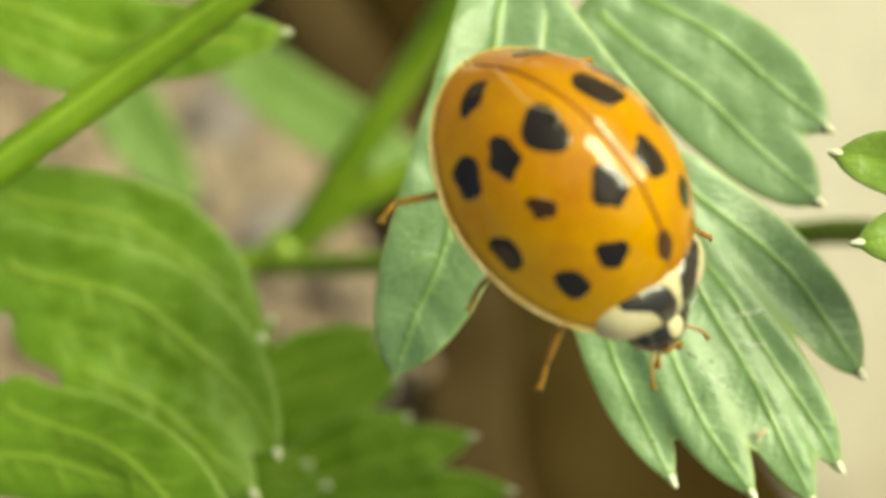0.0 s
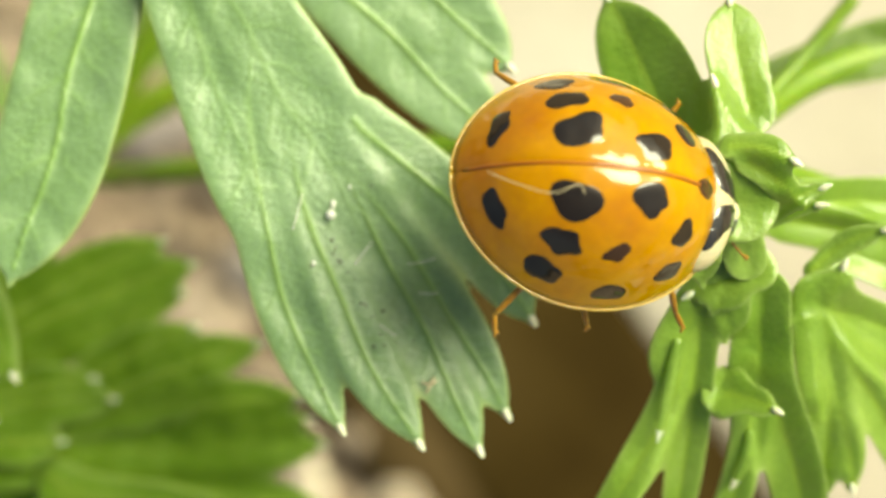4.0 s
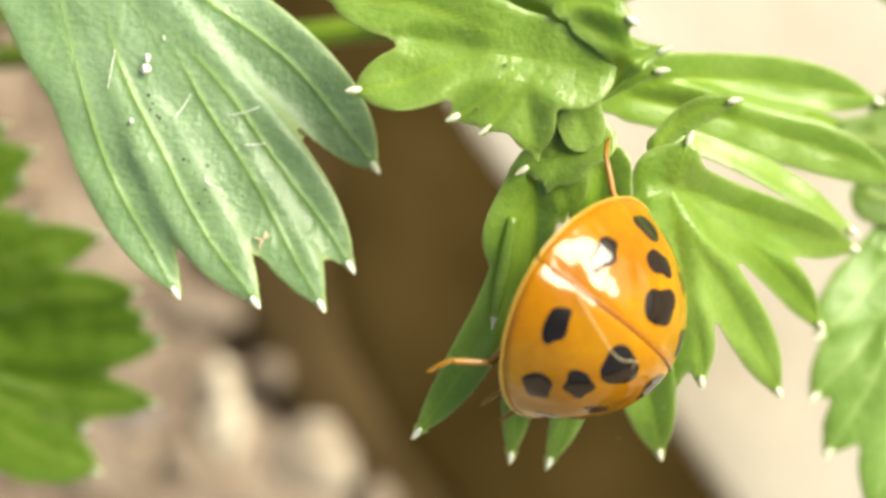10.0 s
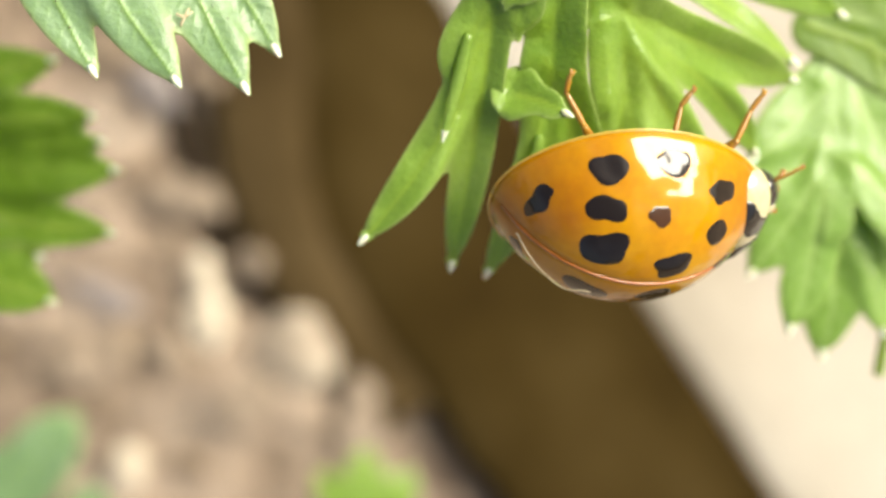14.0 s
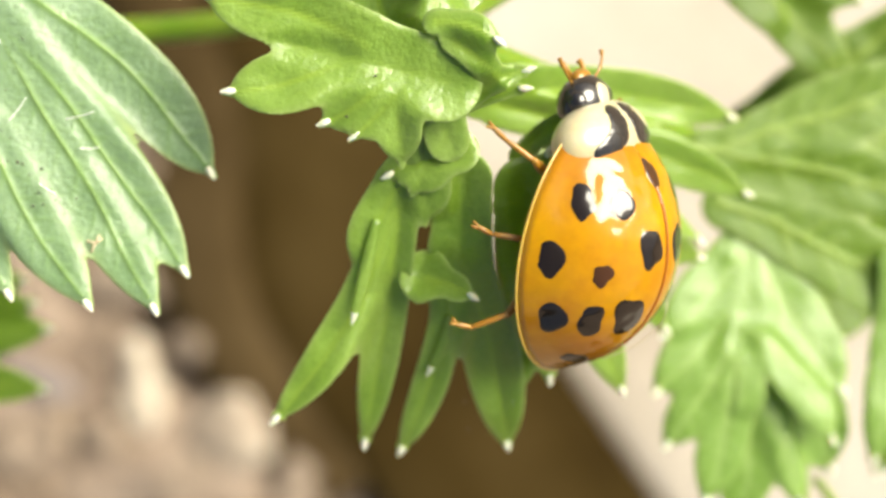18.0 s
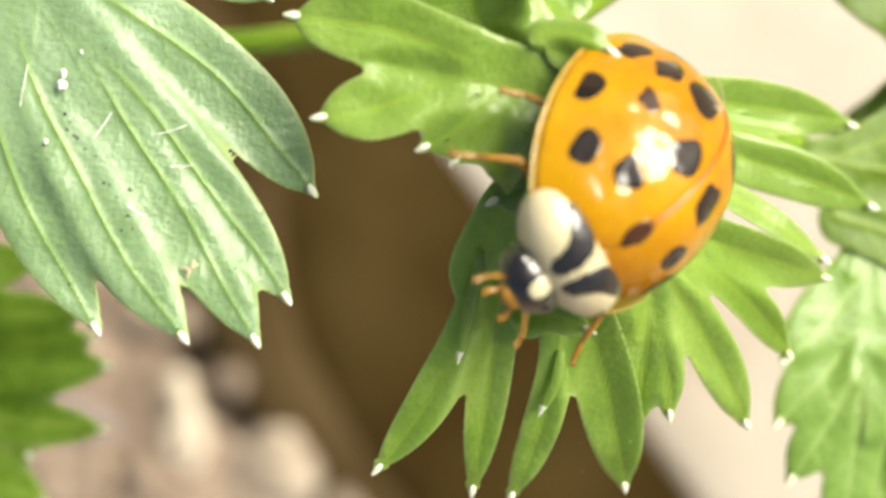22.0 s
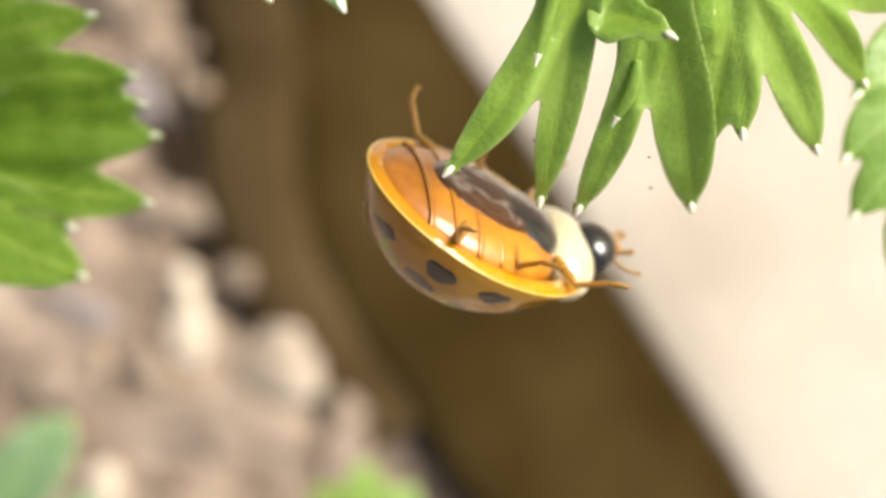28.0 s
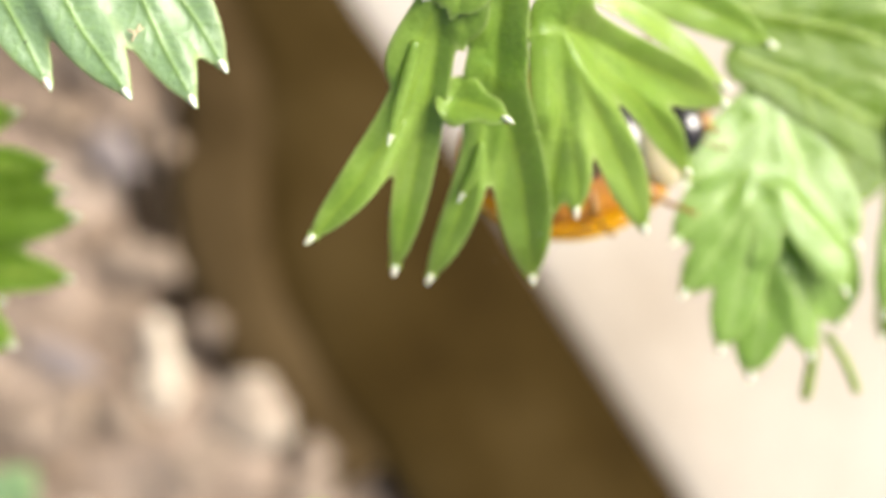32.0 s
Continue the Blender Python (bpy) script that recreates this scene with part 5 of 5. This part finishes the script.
    sway = [
        (0, pose(0.005100, 0.012439, 0.005379, -1.966, -2.071, -2.268)),
        (0.5, pose(0.005020, 0.012701, 0.005327, -2.032, -2.837, -1.217)),
        (1, pose(0.005279, 0.012912, 0.004683, 0.113, -0.658, -3.219)),
        (1.5, pose(0.005119, 0.012453, 0.004737, -1.910, -4.126, -2.073)),
        (2, pose(0.005086, 0.012155, 0.005120, -2.169, -3.261, -2.408)),
        (3, pose(0.005151, 0.011981, 0.004601, -2.920, -1.960, -2.844)),
        (3.5, pose(0.004978, 0.011540, 0.005022, -1.890, -4.580, -0.500)),
        (5.5, pose(0.005125, 0.011404, 0.005025, 0.085, -0.078, 0.211)),
        (6, pose(0.005386, 0.011816, 0.005177, -2.223, 1.039, 0.161)),
        (6.5, pose(0.005254, 0.011762, 0.005227, -2.369, 0.061, 0.411)),
        (7, pose(0.005207, 0.011699, 0.005214, -1.993, -0.524, -0.106)),
        (7.5, pose(0.004889, 0.011558, 0.005142, -0.288, -1.418, -0.076)),
        (8, pose(0.005203, 0.011788, 0.005306, -2.386, -0.963, 0.053)),
        (8.5, pose(0.004988, 0.011618, 0.005471, -1.649, -1.165, 1.410)),
        (9, pose(0.005214, 0.011511, 0.005271, -2.496, -1.331, -0.935)),
        (9.5, pose(0.004998, 0.011664, 0.005484, -0.960, -0.795, 0.885)),
        (10, pose(0.004835, 0.011624, 0.005604, -1.042, -1.900, 2.464)),
        (10.5, pose(0.004882, 0.011594, 0.005474, 0.631, -1.019, 1.981)),
        (11, pose(0.004685, 0.011699, 0.005605, 0.855, -0.640, 2.463)),
        (11.5, pose(0.004897, 0.011569, 0.005532, 1.451, -0.423, 1.194)),
        (12, pose(0.004597, 0.011445, 0.005491, 2.171, 0.132, 1.074)),
        (12.5, pose(0.004945, 0.011449, 0.005303, 3.167, 0.330, 1.018)),
        (13, pose(0.004789, 0.011478, 0.005233, 2.019, 0.833, 0.641)),
        (13.5, pose(0.005036, 0.011404, 0.005136, 3.350, 0.620, 0.340)),
        (14, pose(0.005148, 0.011380, 0.005026, 4.230, 1.600, 0.220)),
        (14.5, pose(0.005114, 0.011439, 0.005148, 3.060, 1.420, 0.390)),
        (15, pose(0.005131, 0.011456, 0.005181, 2.348, 2.465, -0.768)),
        (15.5, pose(0.005126, 0.011439, 0.005217, 1.520, 1.740, 0.750)),
        (17.5, pose(0.005346, 0.011588, 0.005317, 0.056, 0.420, -0.677)),
        (18, pose(0.005243, 0.011531, 0.005320, 0.162, 0.611, -0.376)),
        (18.5, pose(0.005259, 0.011581, 0.005341, 0.095, 0.506, -0.471)),
        (19, pose(0.005210, 0.011548, 0.005414, 0.580, 1.210, -0.390)),
        (19.5, pose(0.005176, 0.011599, 0.005364, 0.310, 0.487, 0.105)),
        (20, pose(0.005116, 0.011543, 0.005162, 0.189, 0.545, -0.031)),
        (20.5, pose(0.005089, 0.011623, 0.005156, -0.051, 0.044, 0.237)),
        (21, pose(0.005012, 0.011545, 0.005141, 0.082, -0.131, 0.554)),
        (21.5, pose(0.005111, 0.011597, 0.005146, 0.209, -0.191, 0.883)),
        (22, pose(0.005172, 0.011499, 0.005148, 0.525, -0.339, 0.815)),
        (22.5, pose(0.005316, 0.011539, 0.005198, 0.258, -1.207, -0.001)),
        (23, pose(0.005230, 0.011479, 0.005196, 1.194, -0.843, 0.056)),
        (23.5, pose(0.005321, 0.011387, 0.005165, 0.595, -1.746, -0.135)),
        (24, pose(0.005280, 0.011391, 0.004997, 1.930, -1.721, -0.586)),
        (24.5, pose(0.005271, 0.011547, 0.005117, 3.459, -2.511, 0.448)),
        (25, pose(0.005067, 0.011504, 0.005223, 4.176, -0.090, -0.422)),
        (25.5, pose(0.005279, 0.011658, 0.005242, 5.029, -1.069, 0.205)),
        (26, pose(0.005269, 0.011645, 0.005283, 5.732, -2.112, 0.781)),
        (26.5, pose(0.005121, 0.011859, 0.005326, 8.015, -2.022, 0.119)),
        (28.5, pose(0.004994, 0.011893, 0.005583, 5.466, -1.894, 0.759)),
        (29, pose(0.005059, 0.011773, 0.005582, 3.415, 2.336, -0.050)),
        (30, pose(0.005364, 0.011773, 0.005607, 2.212, 0.861, -0.647)),
        (30.5, pose(0.005588, 0.011744, 0.005021, 3.159, 3.244, -1.150)),
        (31, pose(0.005320, 0.011870, 0.005155, 0.923, 0.910, -0.337)),
        (32, pose(0.005308, 0.011928, 0.005175, 3.507, 1.841, -0.856)),
    ]
    for leaf in (leaf_b, leaf_f, *leaves_behind):
        walk(leaf, sway)
    walk(leaf_d, [
        (0, pose(-0.015880, -0.001324, 0.001950, 0.000, 0.000, 0.000)),
        (0.5, pose(-0.015853, -0.001312, 0.001950, 0.000, 0.000, 0.000)),
        (1, pose(-0.015699, -0.001226, 0.001950, 0.000, 0.000, 0.000)),
        (1.5, pose(-0.015791, -0.001349, 0.001950, 0.000, 0.000, 0.000)),
        (2, pose(-0.015702, -0.001395, 0.001950, 0.000, 0.000, 0.000)),
        (2.5, pose(-0.015622, -0.001368, 0.001950, 0.000, 0.000, 0.000)),
        (3, pose(-0.015600, -0.001300, 0.001950, 0.000, 0.000, 0.000)),
        (3.5, pose(-0.015338, -0.001197, 0.001950, 0.000, 0.000, 0.000)),
        (5.5, pose(-0.014999, -0.001353, 0.001950, 0.000, 0.000, 0.000)),
        (6, pose(-0.014834, -0.001231, 0.001950, 0.000, 0.000, 0.000)),
        (6.5, pose(-0.014873, -0.001269, 0.001950, 0.000, 0.000, 0.000)),
        (7, pose(-0.014927, -0.001308, 0.001950, 0.000, 0.000, 0.000)),
        (7.5, pose(-0.014944, -0.001308, 0.001950, 0.000, 0.000, 0.000)),
        (8, pose(-0.014910, -0.001261, 0.001950, 0.000, 0.000, 0.000)),
        (8.5, pose(-0.014949, -0.001297, 0.001950, 0.000, 0.000, 0.000)),
        (9, pose(-0.014954, -0.001356, 0.001950, 0.000, 0.000, 0.000)),
        (9.5, pose(-0.014948, -0.001372, 0.001950, 0.000, 0.000, 0.000)),
        (10, pose(-0.014952, -0.001411, 0.001950, 0.000, 0.000, 0.000)),
        (10.5, pose(-0.014927, -0.001516, 0.001950, 0.000, 0.000, 0.000)),
        (11, pose(-0.014934, -0.001460, 0.001950, 0.000, 0.000, 0.000)),
        (11.5, pose(-0.014918, -0.001539, 0.001950, 0.000, 0.000, 0.000)),
        (12, pose(-0.015002, -0.001560, 0.001950, 0.000, 0.000, 0.000)),
        (12.5, pose(-0.014996, -0.001575, 0.001950, 0.000, 0.000, 0.000)),
        (13, pose(-0.014982, -0.001614, 0.001950, 0.000, 0.000, 0.000)),
        (13.5, pose(-0.014897, -0.001629, 0.001950, 0.000, 0.000, 0.000)),
        (14, pose(-0.014795, -0.001742, 0.001950, 0.000, 0.000, 0.000)),
        (14.5, pose(-0.014748, -0.001692, 0.001950, 0.000, 0.000, 0.000)),
        (15, pose(-0.014754, -0.001545, 0.001950, 0.000, 0.000, 0.000)),
        (15.5, pose(-0.014711, -0.001391, 0.001950, 0.000, 0.000, 0.000)),
        (17.5, pose(-0.014766, -0.001413, 0.001950, 0.000, 0.000, 0.000)),
        (18, pose(-0.014811, -0.001342, 0.001950, 0.000, 0.000, 0.000)),
        (18.5, pose(-0.014863, -0.001343, 0.001950, 0.000, 0.000, 0.000)),
        (19, pose(-0.014882, -0.001304, 0.001950, 0.000, 0.000, 0.000)),
        (19.5, pose(-0.014884, -0.001290, 0.001950, 0.000, 0.000, 0.000)),
        (20, pose(-0.014877, -0.001257, 0.001950, 0.000, 0.000, 0.000)),
        (20.5, pose(-0.014867, -0.001250, 0.001950, 0.000, 0.000, 0.000)),
        (21, pose(-0.014868, -0.001251, 0.001950, 0.000, 0.000, 0.000)),
        (21.5, pose(-0.014865, -0.001290, 0.001950, 0.000, 0.000, 0.000)),
        (22, pose(-0.014878, -0.001352, 0.001950, 0.000, 0.000, 0.000)),
        (22.5, pose(-0.014860, -0.001397, 0.001950, 0.000, 0.000, 0.000)),
        (23, pose(-0.014858, -0.001445, 0.001950, 0.000, 0.000, 0.000)),
        (23.5, pose(-0.014877, -0.001482, 0.001950, 0.000, 0.000, 0.000)),
        (24, pose(-0.014912, -0.001565, 0.001950, 0.000, 0.000, 0.000)),
        (24.5, pose(-0.014892, -0.001595, 0.001950, 0.000, 0.000, 0.000)),
        (25, pose(-0.014897, -0.001703, 0.001950, 0.000, 0.000, 0.000)),
        (25.5, pose(-0.014926, -0.001777, 0.001950, 0.000, 0.000, 0.000)),
        (26, pose(-0.014964, -0.001817, 0.001950, 0.000, 0.000, 0.000)),
        (26.5, pose(-0.015002, -0.001953, 0.001950, 0.000, 0.000, 0.000)),
        (28.5, pose(-0.015053, -0.001986, 0.001950, 0.000, 0.000, 0.000)),
        (29, pose(-0.014951, -0.001858, 0.001950, 0.000, 0.000, 0.000)),
        (29.5, pose(-0.014955, -0.001837, 0.001950, 0.000, 0.000, 0.000)),
        (30, pose(-0.014959, -0.001817, 0.001950, 0.000, 0.000, 0.000)),
        (30.5, pose(-0.014867, -0.001748, 0.001950, 0.000, 0.000, 0.000)),
        (31, pose(-0.014881, -0.001670, 0.001950, 0.000, 0.000, 0.000)),
        (31.5, pose(-0.014851, -0.001750, 0.001950, 0.000, 0.000, 0.000)),
        (32, pose(-0.014822, -0.001827, 0.001950, 0.000, 0.000, 0.000)),
    ])
    walk(leaf_e, [
        (0, pose(-0.009940, 0.010482, 0.011700, 0.000, 0.000, 0.000)),
        (1, pose(-0.010670, 0.010652, 0.011700, 0.000, 0.000, 0.000)),
        (2, pose(-0.010920, 0.010922, 0.011700, 0.000, 0.000, 0.000)),
        (3, pose(-0.011310, 0.010842, 0.011700, 0.000, 0.000, 0.000)),
        (6, pose(-0.012210, 0.010842, 0.011700, 0.000, 0.000, 0.000)),
        (32, pose(-0.012210, 0.010842, 0.011700, 0.000, 0.000, 0.000)),
    ])
    walk(ladybird, [
        (0, pose(-0.009237, 0.004438, 0.017972, -24.47, 6.06, -49.28)),
        (1, pose(-0.007336, 0.002936, 0.016677, -51.51, 15.15, -53.06)),
        (2, pose(-0.005811, 0.001091, 0.015215, -15.22, 40.79, -18.94)),
        (3, pose(-0.004947, 0.002472, 0.014260, 22.93, 34.24, 35.81)),
        (3.5, pose(-0.003402, 0.003375, 0.014471, 0.80, 27.21, 8.14)),
        (4.5, pose(-0.001658, 0.003081, 0.014223, -12.17, 12.60, -12.11)),
        (5.5, pose(0.000087, 0.002788, 0.013975, -19.21, -5.06, -28.35)),
        (6, pose(0.000803, 0.002975, 0.014539, -6.35, -0.72, -28.10)),
        (7, pose(0.000708, 0.002106, 0.014288, 0.26, 6.58, -25.51)),
        (7.5, pose(0.000238, 0.001874, 0.013748, -3.21, 5.50, -32.27)),
        (8, pose(0.000236, 0.002170, 0.014572, -1.26, 2.06, -32.62)),
        (9, pose(0.000009, 0.001350, 0.014388, 7.16, 13.17, -44.61)),
        (9.5, pose(0.000625, 0.000298, 0.013911, -0.63, 37.75, -41.13)),
        (10, pose(0.001240, -0.000754, 0.013435, -10.83, 62.53, -42.24)),
        (10.5, pose(0.001000, -0.000570, 0.013100, -11.80, 55.00, -44.00)),
        (11, pose(0.001637, -0.001046, 0.012745, -12.75, 48.81, -45.91)),
        (12, pose(0.001685, -0.002144, 0.011453, 21.63, 48.78, -32.77)),
        (12.5, pose(0.002640, -0.001890, 0.010970, 28.00, 45.00, -28.00)),
        (13, pose(0.002682, -0.002978, 0.010479, 40.92, 30.34, -9.37)),
        (13.5, pose(0.003750, -0.002780, 0.010600, 47.00, 22.00, -5.00)),
        (14, pose(0.004028, -0.002627, 0.010734, 53.11, 14.46, -0.83)),
        (14.5, pose(0.003000, -0.002850, 0.010900, 62.00, 14.00, 14.00)),
        (15, pose(0.003661, -0.002032, 0.011071, 50.52, 18.59, 33.75)),
        (15.5, pose(0.004213, -0.001684, 0.011987, 39.34, 18.39, 48.27)),
        (16.5, pose(0.004345, -0.000570, 0.012072, 45.01, 4.08, 67.45)),
        (17.5, pose(0.004476, 0.000545, 0.012158, 45.74, -11.24, 85.46)),
        (18, pose(0.004273, 0.000401, 0.012205, 52.61, -19.30, 85.66)),
        (18.5, pose(0.003909, 0.000947, 0.012770, 37.46, -41.99, 104.72)),
        (19, pose(0.003544, 0.001493, 0.013335, 3.34, -56.17, 142.18)),
        (20, pose(0.002763, 0.001994, 0.014173, -6.45, -60.23, 173.92)),
        (21, pose(0.002425, 0.002176, 0.014390, -8.13, -50.80, -173.06)),
        (22, pose(0.002600, 0.001760, 0.013200, -35.86, -33.30, -125.20)),
        (23, pose(0.002245, 0.001367, 0.013509, -56.22, -31.82, -119.01)),
        (24, pose(0.001733, 0.000314, 0.013211, -59.40, 2.82, -109.54)),
        (24.5, pose(0.001160, -0.001100, 0.012650, -60.00, 6.00, -113.00)),
        (25, pose(0.000995, -0.001129, 0.012090, -60.73, 8.63, -117.00)),
        (26, pose(0.000767, -0.003320, 0.011243, -42.51, 32.52, -118.43)),
        (26.5, pose(0.000331, -0.003683, 0.010043, -33.03, 44.27, -121.46)),
        (27, pose(0.000152, -0.003811, 0.009158, 19.05, 64.31, -85.85)),
        (27.5, pose(-0.000027, -0.003939, 0.008272, 89.06, 54.52, -31.76)),
        (28, pose(-0.000206, -0.004067, 0.007386, 120.56, 28.06, -18.38)),
        (28.5, pose(-0.000385, -0.004195, 0.006500, 142.27, 0.00, -21.16)),
        (28.75, pose(0.000667, -0.003659, 0.005850, 152.69, 3.63, 1.78)),
        (29, pose(0.001720, -0.003123, 0.005200, 163.71, 2.88, 25.02)),
        (29.5, pose(0.002481, -0.002588, 0.005720, 170.09, 2.63, 47.28)),
        (30, pose(0.003242, -0.002054, 0.006240, 175.89, 0.00, 69.38)),
        (30.5, pose(0.003804, -0.001189, 0.006240, 173.38, 0.63, 41.08)),
        (31, pose(0.004367, -0.000324, 0.006240, 170.88, 0.00, 12.78)),
        (32, pose(0.004757, -0.000704, 0.006240, 173.71, 0.00, 11.65)),
    ])
    # the legs step in two sets of three, and rest while it turns over the leaf tip
    for leg, x, y, k, side in ladybird_legs:
        phase = 0.0 if (k + (side > 0)) % 2 else math.pi
        rows = []
        for i in range(0, 81):
            t = i * 0.4
            busy = 0.55 + 0.45 * math.sin(0.9 * t)
            swing = 15 * busy * math.sin(2 * math.pi * t / 1.7 + phase)
            lift = 9 * busy * max(0.0, math.cos(2 * math.pi * t / 1.7 + phase))
            rows.append((t, pose(x * U, y * U, 0.42 * U, side * lift, 0, side * swing)))
        walk(leg, rows)


motions()
